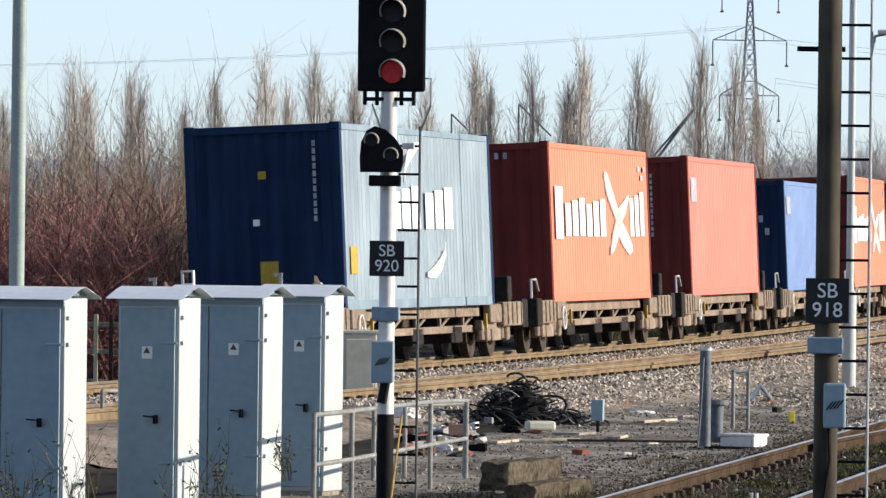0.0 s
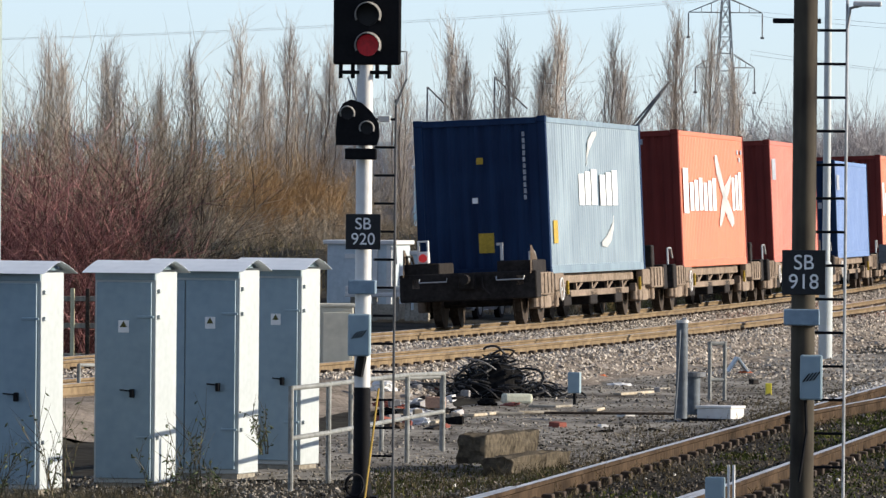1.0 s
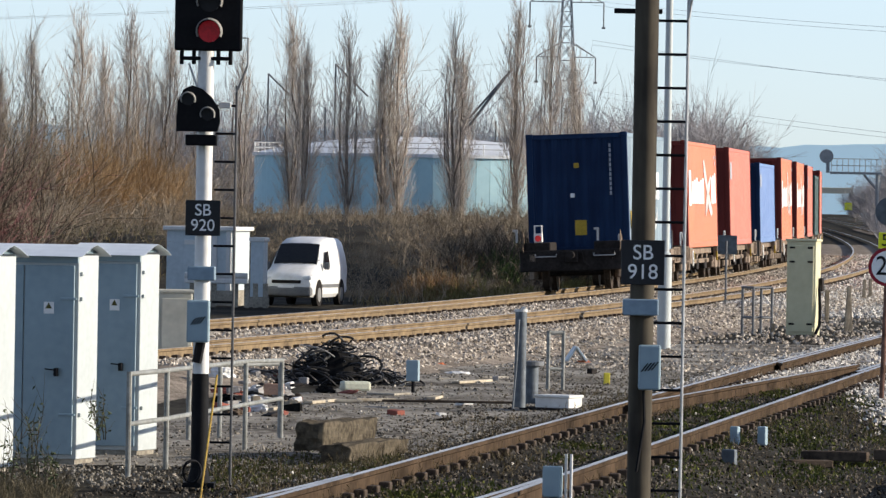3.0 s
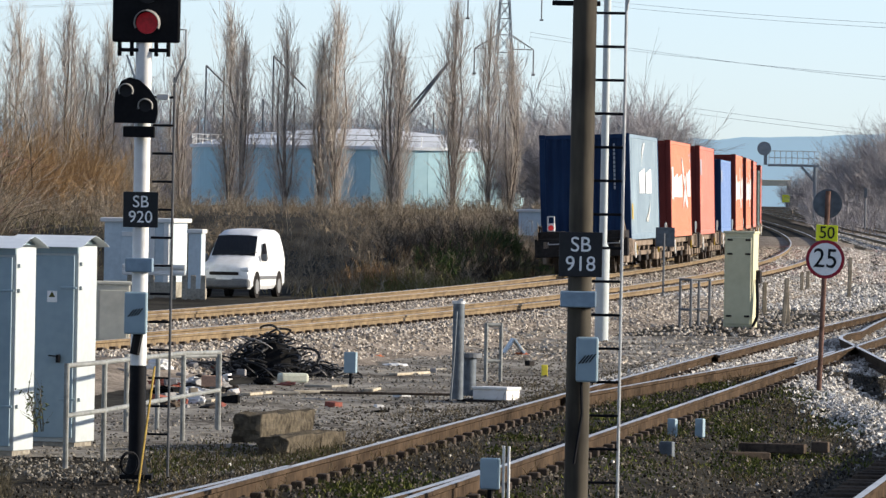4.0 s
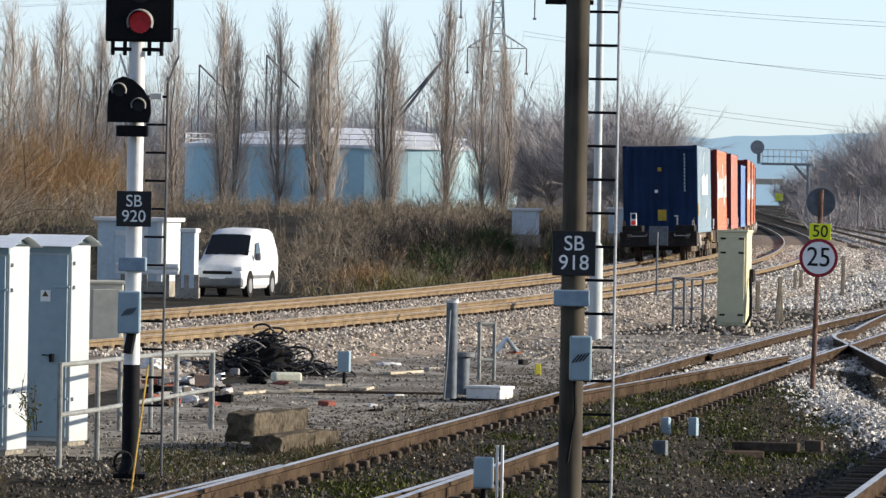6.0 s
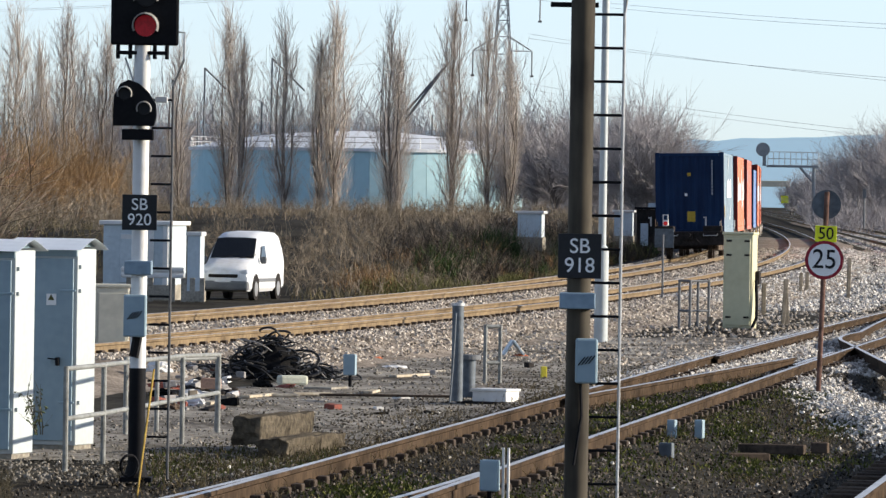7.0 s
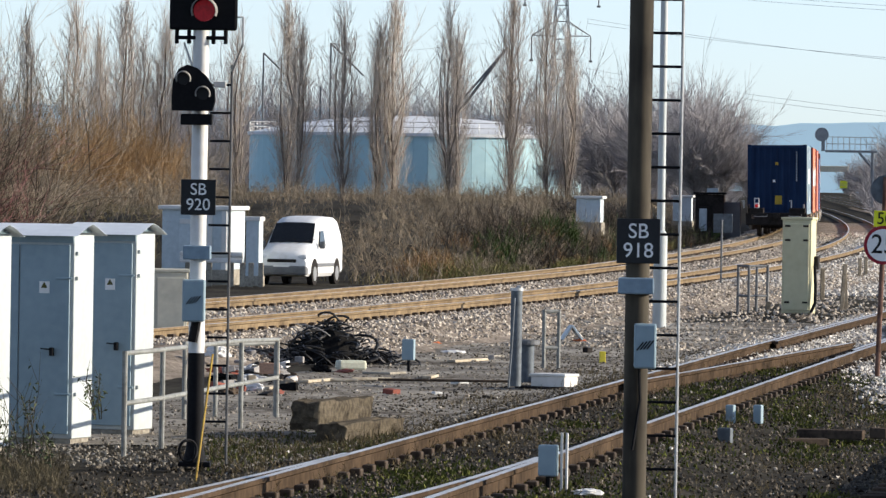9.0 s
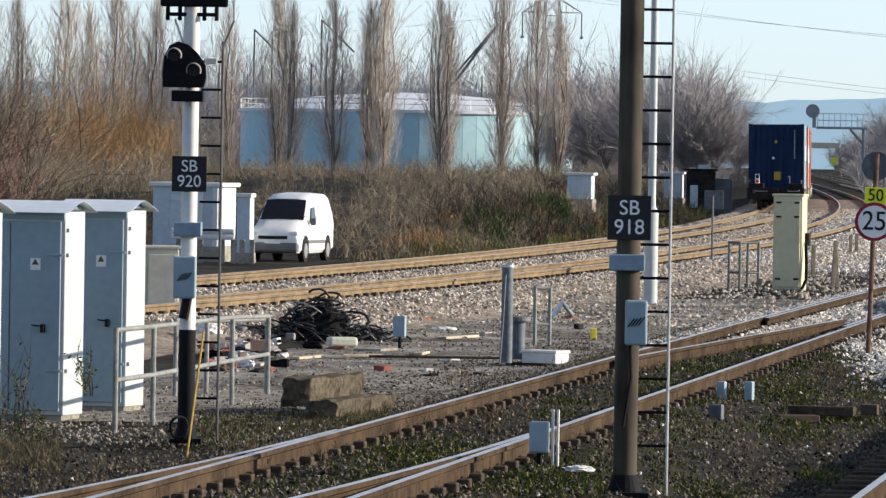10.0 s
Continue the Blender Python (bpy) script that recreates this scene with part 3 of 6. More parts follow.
def wagon(last=False):
    """Low container flat; its origin is on the rails below the rear headstock."""
    th = thing("container_wagon", "low flat container wagon with dusty brown bogies and underframe", "railway wagon", pose(0, 0, 0), "wagons of the train")
    bm = bm_new()
    for sx in (-0.95, 0.95):
        box(bm, (sx, 8.6, 0.80), (0.16, 17.0, 0.20), 0.015)
        box(bm, (sx, 8.6, 0.50), (0.10, 9.4, 0.12), 0.012)
        for y in (4.6, 6.6, 8.6, 10.6, 12.6):
            box(bm, (sx, y, 0.64), (0.06, 0.10, 0.26), 0.01)
            rod(bm, (sx, y, 0.52), (sx, y + 1.0, 0.74), 0.025, seg=6)
    for y in (1.5, 4.0, 8.0, 12.0, 15.5):
        box(bm, (0, y, 0.80), (1.9, 0.2, 0.16), 0.01)
    part("underframe", bm, UNDER, th)
    for y in (0.35, 16.85):
        bm = bm_new()
        box(bm, (0, y, 0.72), (2.5, 0.5, 0.5), 0.03)
        for sx in (-0.85, 0.85):
            if last and y < 1:
                box(bm, (sx, y + 0.6, 0.98), (0.66, 1.5, 0.36), 0.03)
            elif y > 1:
                box(bm, (sx, y - 0.3, 1.10), (0.40, 0.35, 0.55), 0.03)
        part("end_platform", bm, GRIME, th)
        for sx in (-1.16, 1.16):
            bm = bm_new()
            box(bm, (sx, y + (0.95 if y < 1 else -0.95), 0.72), (0.14, 1.9, 0.42), 0.03)
            box(bm, (sx, y + (2.6 if y < 1 else -2.6), 0.74), (0.14, 1.0, 0.32), 0.03)
            for k in range(4):
                box(bm, (sx + (0.075 if sx > 0 else -0.075), y + (0.3 + 0.42 * k if y < 1 else -0.3 - 0.42 * k), 0.73), (0.03, 0.05, 0.36), 0.006)
            part("side_plate", bm, UNDER, th)
            if last and y < 1:
                bm = bm_new()
                wedge = [bm.verts.new((sx, q0, q1)) for q0, q1 in ((-0.02, 0.92), (0.30, 0.92), (1.15, 0.92), (1.15, 1.0), (0.28, 1.42), (0.10, 1.42))]
                bm.faces.new(wedge)
                bmesh.ops.solidify(bm, geom=bm.faces[:], thickness=0.05 if sx > 0 else -0.05)
                part("sloping_bracket", bm, UNDER, th)
    for y in (2.3, 14.9):
        bogie(th, y)
    for y in (3.9, 13.3):
        bm = bm_new()
        box(bm, (1.22, y, 0.62), (0.05, 0.06, 0.26), 0.01)
        part("brake_handle", bm, YELLOW, th, "yellow brake handle")
    bm = bm_new()
    path_rod(bm, [(1.26, 2.95 + 0.2 * math.cos(a), 0.60 + 0.2 * math.sin(a)) for a in [6.28319 * k / 16 for k in range(17)]], 0.018)
    rod(bm, (1.15, 2.95, 0.60), (1.27, 2.95, 0.60), 0.03)
    part("hand_wheel", bm, WHITEPAINT, th, "pale hand wheel")
    for y in (5.3, 8.6, 11.9):
        bm = bm_new()
        box(bm, (0.75, y, 0.42), (0.5, 0.9, 0.30), 0.03)
        part("brake_box", bm, GRIME, th)
    for sx in (-1.12, 1.12):
        bm = bm_new()
        path_rod(bm, [(sx, 0.25, 0.6), (sx, 0.25, 1.30), (sx, 0.75, 1.30), (sx, 1.0, 1.1)], 0.025)
        part("handrail", bm, GALV if sx > 0 else GRIME, th)
    if last:
        for x0 in (-0.62, 0.78):
            bm = bm_new()
            path_rod(bm, [(x0 - 0.25, 0.05, 0.88), (x0 - 0.25, 0.0, 0.82), (x0 + 0.25, 0.0, 0.82), (x0 + 0.25, 0.05, 0.88)], 0.014)
            part("shunter_handrail", bm, GALV, th)
        bm = bm_new()
        path_rod(bm, [(0.25, 0.05, 0.9), (0.28, 0.0, 0.7), (0.42, 0.02, 0.56)], 0.022)
        part("brake_hose", bm, GRIME, th)
        for x0 in (-1.32, 0.62):
            bm = bm_new()
            box(bm, (x0, 0.2, 1.32), (0.05, 0.03, 0.30))
            box(bm, (x0 - 0.03, 0.2, 1.46), (0.12, 0.03, 0.05))
            part("lamp_bracket", bm, GALV, th)
        bm = bm_new()
        rod(bm, (0, 0.0, 0.85), (0, -0.35, 0.85), 0.09)
        box(bm, (0, 0.0, 0.82), (0.3, 0.16, 0.3), 0.03)
        part("coupling", bm, GRIME, th)
    return th


def tail_lamp():
    th = thing("tail_lamp", "white portable tail lamp with red lens on the last wagon", "tail lamp", pose(0, 0, 0))
    bm = bm_new()
    box(bm, (0, 0, 0.11), (0.21, 0.16, 0.22), 0.03)
    for sx in (-0.085, 0.085):
        box(bm, (sx, 0, 0.30), (0.03, 0.10, 0.20), 0.01)
    box(bm, (0, 0, 0.40), (0.2, 0.10, 0.03), 0.01)
    part("case", bm, WHITEPAINT, th)
    bm = bm_new()
    rod(bm, (0, -0.075, 0.10), (0, -0.10, 0.10), 0.075, seg=20)
    part("lens", bm, REDLENS, th)
    return th


WAGON_PITCH = 18.0
LOADS = [("blue steel shipping container with white lettering, sunlit sides painted paler", SUNLITBLUE, NAVYSHADE, 2.9, MARKS_BLUE),
         ("orange-red steel shipping container with large white lettering", REDBOX, REDSHADE, 2.9, MARKS_RED),
         ("plain pinkish-red steel shipping container", REDPLAIN, REDSHADE, 2.9, MARKS_PLAIN),
         ("mid-blue steel shipping container", BLUE, NAVYSHADE, 2.59, MARKS_MID),
         ("orange-red steel shipping container with large white lettering", REDBOX, REDSHADE, 2.9, MARKS_RED),
         ("orange-red steel shipping container with large white lettering", REDBOX, REDSHADE, 2.9, MARKS_RED),
         ("plain pinkish-red steel shipping container", REDPLAIN, REDSHADE, 2.9, MARKS_PLAIN),
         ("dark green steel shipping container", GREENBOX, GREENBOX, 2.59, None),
         ("plain pinkish-red steel shipping container", REDPLAIN, REDSHADE, 2.9, MARKS_PLAIN)]
WAGONS, BOXES = [], []
for i, (label, side, end, hgt, marks) in enumerate(LOADS):
    WAGONS.append(wagon(True) if i == 0 else (wagon() if i == 1 else copy_thing(WAGONS[1], pose(0, 0, 0))))
    BOXES.append(container(label, side, end, hgt, marks))
LAMP = tail_lamp()

STEP = 0.5
ARC = [0.0]
for i in range(1400):
    y = 60 + STEP * i
    ARC.append(ARC[-1] + math.hypot(STEP, line_main(y + STEP) - line_main(y)))


def along(s):
    """Depth y on the main line at arc length s."""
    i = max(0, min(len(ARC) - 2, int(np.searchsorted(ARC, s)) - 1))
    return 60 + STEP * (i + (s - ARC[i]) / (ARC[i + 1] - ARC[i]))


def arc_at(y):
    i = int((y - 60) / STEP)
    return ARC[i] + (ARC[i + 1] - ARC[i]) * ((y - 60) / STEP - i)


def on_line(s):
    a, b = along(s + 2.3), along(s + 14.9)
    turn = math.atan2(line_main(b) - line_main(a), b - a)
    way = Vector((math.sin(turn), math.cos(turn), 0))
    p = Vector((line_main(a), a, 0)) - way * 2.3
    p.z = LIFT
    return Matrix.Translation(p) @ Matrix.Rotation(-turn, 4, "Z") @ Matrix.Rotation(-cant_main(a), 4, "Y")


def tail_depth(t):
    return 103.3 + 20.2 * t - 0.07 * t * t


def motions():
    times = [0.5 * i for i in range(21)]
    for i in range(len(WAGONS)):
        rows = [(t, on_line(arc_at(tail_depth(t)) - 2.0 + WAGON_PITCH * i)) for t in times]
        walk(WAGONS[i], rows)
        walk(BOXES[i], [(t, m @ pose(0, 2.0, 0.872)) for t, m in rows])
        if i == 0:
            walk(LAMP, [(t, m @ pose(-0.80, 0.18, 1.16)) for t, m in rows])


# ---- signals ----
def signal_post(name, label, base, top, radius, dark_to, paint, dark):
    th = thing(name, label, "railway signal", pose(*base))
    h = top - base[2]
    bm = bm_new()
    if dark_to:
        rod(bm, (0, 0, 0), (0, 0, dark_to), radius * 1.04, seg=24)
        part("post_foot", bm, dark, th, "black painted foot", True)
        bm = bm_new()
    rod(bm, (0, 0, dark_to), (0, 0, h), radius, seg=24)
    part("post", bm, paint, th, "", True)
    bm = bm_new()
    box(bm, (0, 0, 0.02), (radius * 4, radius * 4, 0.04), 0.005)
    rod(bm, (0, 0, 0.04), (0, 0, 0.16), radius * 1.5, radius * 1.05, seg=20)
    part("base_plate", bm, BLACK, th)
    return th


def number_plate(th, z, size, front, words):
    bm = bm_new()
    box(bm, (0, -front, z), (size[0], 0.012, size[1]), 0.004)
    plate = part("plate", bm, PLATEBLACK, th, "black plate with white characters")
    for k, w in enumerate(words):
        lettering("lettering", w, size[1] * 0.47, LETTER, plate, (0, -front - 0.008, z + size[1] * (0.21 - 0.43 * k)), squeeze=0.98, bold=0.0005)
    return plate


VANDARK = mat("dark_grey_steel", (0.10, 0.10, 0.10), 0.6, dark=(0.06, 0.06, 0.06))


def pole_ladder(th, x, y, z0, z1, gap, reach, paint=GALV):
    bm = bm_new()
    rod(bm, (x, y, z0), (x, y, z1), 0.011, seg=8)
    part("ladder_stringer", bm, paint, th)
    z = z0 + 0.35
    while z < z1 - 0.1:
        bm = bm_new()
        rod(bm, (reach, y, z), (x, y, z), 0.010, seg=6)
        part("ladder_rung", bm, BLACK, th)
        z += gap


def phone_box(th, x, y, z, w, h):
    bm = bm_new()
    box(bm, (x, y, z), (w, 0.14, h), 0.015)
    b = part("telephone_box", bm, SHADEDGREY, th, "pale grey lineside telephone box")
    for k in range(4):
        bm = bm_new()
        box(bm, (x + 0.024 * (k - 1.5), y - 0.073, z + 0.004 * k), (0.009, 0.006, 0.075), rot=Matrix.Rotation(radians(38), 4, "Y"))
        part("stripe", bm, INK, b)


def signal_918():
    th = signal_post("signal_post", "weathered dark steel signal post with a black number plate", (0.839, 47.75, -0.27), 6.0, 0.084, 0, DARKPOLE, BLACK)
    number_plate(th, 1.97, (0.305, 0.315), 0.10, ("SB", "918"))
    bm = bm_new()
    box(bm, (-0.01, -0.02, 1.655), (0.25, 0.24, 0.115), 0.01)
    part("bracket_box", bm, BLUEBAND, th, "blue-grey steel bracket")
    phone_box(th, 0.058, -0.17, 1.235, 0.155, 0.315)
    bm = bm_new()
    path_rod(bm, [(0.02, -0.11, 1.08), (0.03, -0.10, 0.85), (-0.02, -0.095, 0.5)], 0.012)
    part("cable", bm, BLACK, th)
    pole_ladder(th, 0.30, 0.35, -0.0, 6.0, 0.238, 0.05)
    bm = bm_new()
    box(bm, (-0.06, 0.1, 3.74), (0.34, 0.05, 0.035), 0.005)
    part("platform_bracket", bm, BLACK, th)
    bm = bm_new()
    box(bm, (0.44, 0.3, 3.87), (0.20, 0.12, 0.035), 0.01)
    part("work_lamp", bm, WHITEPAINT, th, "small white work lamp")
    bm = bm_new()
    path_rod(bm, [(0.30, 0.35, 3.70), (0.32, 0.33, 3.84), (0.40, 0.3, 3.86)], 0.012)
    part("lamp_arm", bm, GALV, th)
    return th


LAMPDARK = mat("dark_signal_glass", (0.010, 0.010, 0.011), 0.5)
REDLIT = mat("lit_red_signal_lens", (0.30, 0.008, 0.016), 0.3, dark=(0.12, 0.005, 0.008), scale=9, fine=40, emit=0.16)


# The hoods are black; their sunlit shine is put into this grey.
HOODSUNLIT = mat("sunlit_hood_grey", (0.34, 0.33, 0.30), 0.45, dark=(0.16, 0.155, 0.145), scale=6)


def hood(bm, c, r, length):
    """A half-round hood above a lens that looks towards the viewer."""
    n, rings = 12, []
    # Tapers to the front so the sun strikes its outside.
    for y in (0, -length):
        for rr in ((r, r - 0.006) if y == 0 else (r * 0.88, r * 0.88 - 0.006)):
            rings.append([bm.verts.new((c[0] + rr * math.cos(a), c[1] + y * (0.35 + 0.65 * math.sin(max(0, a))), c[2] + rr * math.sin(a))) for a in [radians(-25 + 230 * k / n) for k in range(n + 1)]])
    for a, b in ((0, 2), (1, 3), (2, 3)):
        for k in range(n):
            bm.faces.new((rings[a][k], rings[a][k + 1], rings[b][k + 1], rings[b][k]))


def signal_920():
    base = (-2.627, 55.5, -0.27)
    th = signal_post("colour_light_signal", "colour light signal showing red on a white post with black foot", base, 3.45, 0.066, 0.93, WHITEPAINT, BLACK)
    z0 = -base[2]
    number_plate(th, 1.935 + z0, (0.285, 0.29), 0.085, ("SB", "920"))
    bm = bm_new()
    box(bm, (0.02, -0.08, 3.30 + 0.62 + z0), (0.555, 0.03, 1.24), 0.02)
    box(bm, (0.02, 0.08, 3.30 + 0.62 + z0), (0.36, 0.26, 1.15), 0.03)
    hd = part("signal_head", bm, BLACK, th, "black signal head and backboard")
    for k in range(4):
        z = 3.30 + 0.16 + 0.248 * k + z0
        bm = bm_new()
        rod(bm, (0.025, -0.095, z), (0.025, -0.112, z), 0.088, seg=28)
        part("lens", bm, REDLIT if k == 0 else LAMPDARK, hd, "lit red lens" if k == 0 else "dark lens")
        bm = bm_new()
        hood(bm, (0.025, -0.10, z), 0.112, 0.22)
        part("hood", bm, HOODSUNLIT, hd, "black hood greyed for its sunlit highlight")
    bm = bm_new()
    box(bm, (0, 0, 3.24 + z0), (0.42, 0.10, 0.03), 0.005)
    for sx in (-0.2, -0.1, 0.1, 0.2):
        rod(bm, (sx, 0, 3.19 + z0), (sx, 0, 3.31 + z0), 0.017, seg=8)
    part("head_bracket", bm, BLACK, th)
    bm = bm_new()
    path_rod(bm, [(-0.14, 0, 3.2 + z0), (-0.06, 0, 2.98 + z0)], 0.008)
    part("stay", bm, GALV, th)
    bm = bm_new()
    path_rod(bm, [(0.26, 0.3, 3.42 + z0), (0.33, 0.3, 3.42 + z0), (0.33, 0.3, 3.2 + z0), (0.235, 0.48, 2.98 + z0)], 0.010)
    part("conduit", bm, GALV, th)
    bm = bm_new()  # rounded subsidiary position-light signal
    outline = [(-0.18, -0.16), (0.15, -0.16), (0.17, -0.08), (0.165, 0.02), (0.10, 0.12), (0.02, 0.19), (-0.06, 0.215), (-0.13, 0.18), (-0.175, 0.08), (-0.185, -0.05)]
    ring0 = [bm.verts.new((x - 0.04, -0.10, z + 2.80 + z0)) for x, z in outline]
    ring1 = [bm.verts.new((x - 0.04, -0.24, z + 2.80 + z0)) for x, z in outline]
    bm.faces.new(ring0), bm.faces.new(ring1[::-1])
    for k in range(len(outline)):
        j = (k + 1) % len(outline)
        bm.faces.new((ring0[k], ring1[k], ring1[j], ring0[j]))
    box(bm, (-0.02, -0.14, 2.57 + z0), (0.26, 0.14, 0.09), 0.01)
    sub = part("position_light", bm, BLACK, th, "black rounded subsidiary signal")
    for x, z in ((-0.09, 0.10), (0.07, -0.02)):
        bm = bm_new()
        rod(bm, (x - 0.04, -0.24, z + 2.80 + z0), (x - 0.04, -0.25, z + 2.80 + z0), 0.05, seg=20)
        part("lens", bm, LAMPDARK, sub)
        bm = bm_new()
        hood(bm, (x - 0.04, -0.24, z + 2.80 + z0), 0.065, 0.07)
        part("hood", bm, HOODSUNLIT, sub)
    bm = bm_new()
    box(bm, (0.16, 0.02, 2.86 + z0), (0.10, 0.06, 0.05), 0.006)
    part("bracket", bm, WHITEPAINT, th)
    bm = bm_new()
    box(bm, (-0.005, -0.02, 1.482 + z0), (0.225, 0.2, 0.115), 0.01)
    part("bracket_box", bm, BLUEBAND, th, "blue-grey steel bracket")
    phone_box(th, -0.02, -0.14, 1.09 + z0, 0.185, 0.345)
    bm = bm_new()
    path_rod(bm, [(0.0, -0.08, 0.92 + z0), (-0.03, -0.08, 0.75 + z0)], 0.04)
    part("conduit_stub", bm, BLACK, th)
    pole_ladder(th, 0.235, 0.5, -0.0, 3.3, 0.232, 0.06, VANDARK)
    return th


signal_918()
signal_920()


def grey_post():
    th = thing("lamp_post", "tall galvanised steel lamp post", "lamp post", pose(2.36, 113, -0.28))
    bm = bm_new()
    rod(bm, (0, 0, 0), (0, 0, 1.55), 0.115, seg=20)
    rod(bm, (0, 0, 1.55), (0, 0, 1.62), 0.115, 0.066, seg=20)
    rod(bm, (0, 0, 1.62), (0, 0, 9), 0.066, 0.055, seg=20)
    part("column", bm, CABWHITE, th, "", True)
    return th


grey_post()


# ---- location cabinets ----
WARN = mat("warning_yellow_black", (0.10, 0.09, 0.02), 0.5)


def warning(parent, x, y, z):
    bm = bm_new()
    box(bm, (x, y, z), (0.095, 0.006, 0.105))
    s = part("warning_sign", bm, LETTER, parent, "white warning sign with a triangle")
    bm = bm_new()
    rod(bm, (x, y - 0.004, z + 0.012), (x, y - 0.008, z + 0.012), 0.036, seg=3)
    part("triangle", bm, WARN, s)


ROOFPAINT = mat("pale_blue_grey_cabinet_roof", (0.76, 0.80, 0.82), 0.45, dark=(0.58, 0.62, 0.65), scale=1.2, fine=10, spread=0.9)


def cabinet(x_right, y, width, leaf, turn=-16, zb=-0.26, top=1.585, sign=True, label="pale grey steel trackside equipment cabinet with an overhanging roof"):
    """x_right, y: the front corner nearest the sunny side; leaf: width of the main door."""
    th = thing("trackside_cabinet", label, "equipment cabinet", pose(x_right, y, zb, 0, 0, turn), "row of trackside cabinets")
    h, dp = top - zb, 0.52
    bm = bm_new()
    box(bm, (-width / 2, dp / 2, 0.0), (width - 0.04, dp - 0.04, 0.10))
    part("plinth", bm, CONCRETE, th)
    bm = bm_new()
    box(bm, (-width / 2, dp / 2, h / 2 - 0.005), (width, dp, h - 0.03), 0.008)
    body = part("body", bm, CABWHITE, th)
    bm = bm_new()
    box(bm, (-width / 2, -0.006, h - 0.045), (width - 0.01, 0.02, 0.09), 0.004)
    part("header", bm, SHADEDGREY, th)
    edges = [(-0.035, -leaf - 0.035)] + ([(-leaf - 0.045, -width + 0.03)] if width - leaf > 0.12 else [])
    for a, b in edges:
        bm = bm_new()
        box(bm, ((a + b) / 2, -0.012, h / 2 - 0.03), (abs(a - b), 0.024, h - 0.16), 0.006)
        door = part("door", bm, SHADEDGREY, th)
        if a == -0.035:
            bm = bm_new()
            rod(bm, (a - leaf * 0.55, -0.045, h * 0.44), (a - leaf * 0.33, -0.045, h * 0.435), 0.006, seg=8)
            box(bm, (a - leaf * 0.32, -0.05, h * 0.425), (0.035, 0.05, 0.075), 0.008)
            part("handle", bm, BLACK, door)
            if sign:
                warning(door, a - leaf * 0.5, -0.028, h * 0.735)
            for z in (0.22, 0.78):
                bm = bm_new()
                box(bm, (a - 0.05, -0.03, h * z), (0.15, 0.018, 0.022), 0.004)
                part("hinge", bm, SHADEDGREY, door)
    for z in (0.22, 0.78, 0.90):
        bm = bm_new()
        box(bm, (0.012, 0.05, h * z), (0.03, 0.05, 0.035), 0.006)
        part("lug", bm, CABWHITE, body)
    bm = bm_new()  # low pitched sheet roof, its ridge along the row
    n, pr = 8, []
    w2 = width / 2 + 0.075
    for k in range(n + 1):
        a = k / n
        pr.append((-0.13 + (dp + 0.26) * a, h - 0.03 + 0.105 * (1 - abs(2 * a - 1) ** 1.25)))
    rings = []
    for xx in (-width / 2 - w2, -width / 2 + w2):
        for lift in (0.0, 0.002):
            rings.append([bm.verts.new((xx, q[0], q[1] + lift)) for q in pr])
    for a, b in ((0, 2), (1, 3), (0, 1), (2, 3)):
        for k in range(n):
            bm.faces.new((rings[a][k], rings[a][k + 1], rings[b][k + 1], rings[b][k]))
    for k in (0, n):
        bm.faces.new((rings[0][k], rings[1][k], rings[3][k], rings[2][k]))
    bmesh.ops.recalc_face_normals(bm, faces=bm.faces)
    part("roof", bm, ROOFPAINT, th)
    # Gables take the darker door colour for shade under the overhang.
    for xx in (-0.02, -width + 0.02):
        bm = bm_new()
        ring = [bm.verts.new((xx, q[0], q[1] - 0.004)) for q in pr[1:-1]]
        bm.faces.new(ring)
        bmesh.ops.solidify(bm, geom=bm.faces[:], thickness=0.01)
        part("gable", bm, SHADEDGREY, th)
    return th


cabinet(-5.365, 56.5, 0.92, 0.52, sign=False)
cabinet(-4.521, 58.0, 0.56, 0.50)
cabinet(-3.952, 60.3, 0.86, 0.47)
cabinet(-3.529, 62.6, 0.62, 0.42)


# ---- van ----
VANWHITE = mat("white_van_paint", (0.76, 0.77, 0.78), 0.35, dark=(0.58, 0.57, 0.54), scale=1.3, fine=6, spread=0.7)
VANGREY = mat("grey_plastic_bumper", (0.16, 0.165, 0.17), 0.6, dark=(0.11, 0.115, 0.12))
GLASSDARK = mat("dark_tinted_glass", (0.012, 0.014, 0.016), 0.08, dark=(0.008, 0.009, 0.01))
TYRE = mat("tyre_rubber", (0.025, 0.024, 0.023), 0.9)
ALLOY = mat("steel_wheel_trim", (0.42, 0.42, 0.42), 0.4, 0.6, dark=(0.3, 0.3, 0.3))
CLEAR = mat("headlamp_lens", (0.62, 0.64, 0.66), 0.12, dark=(0.5, 0.52, 0.55))


def loft(bm, sections):
    """Rings of equal count joined into a skin with closed ends."""
    rings = [[bm.verts.new(p) for p in ring] for ring in sections]
    n = len(rings[0])
    for a, b in zip(rings, rings[1:]):
        for k in range(n):
            bm.faces.new((a[k], a[(k + 1) % n], b[(k + 1) % n], b[k]))
    bm.faces.new(rings[0][::-1])
    bm.faces.new(rings[-1])


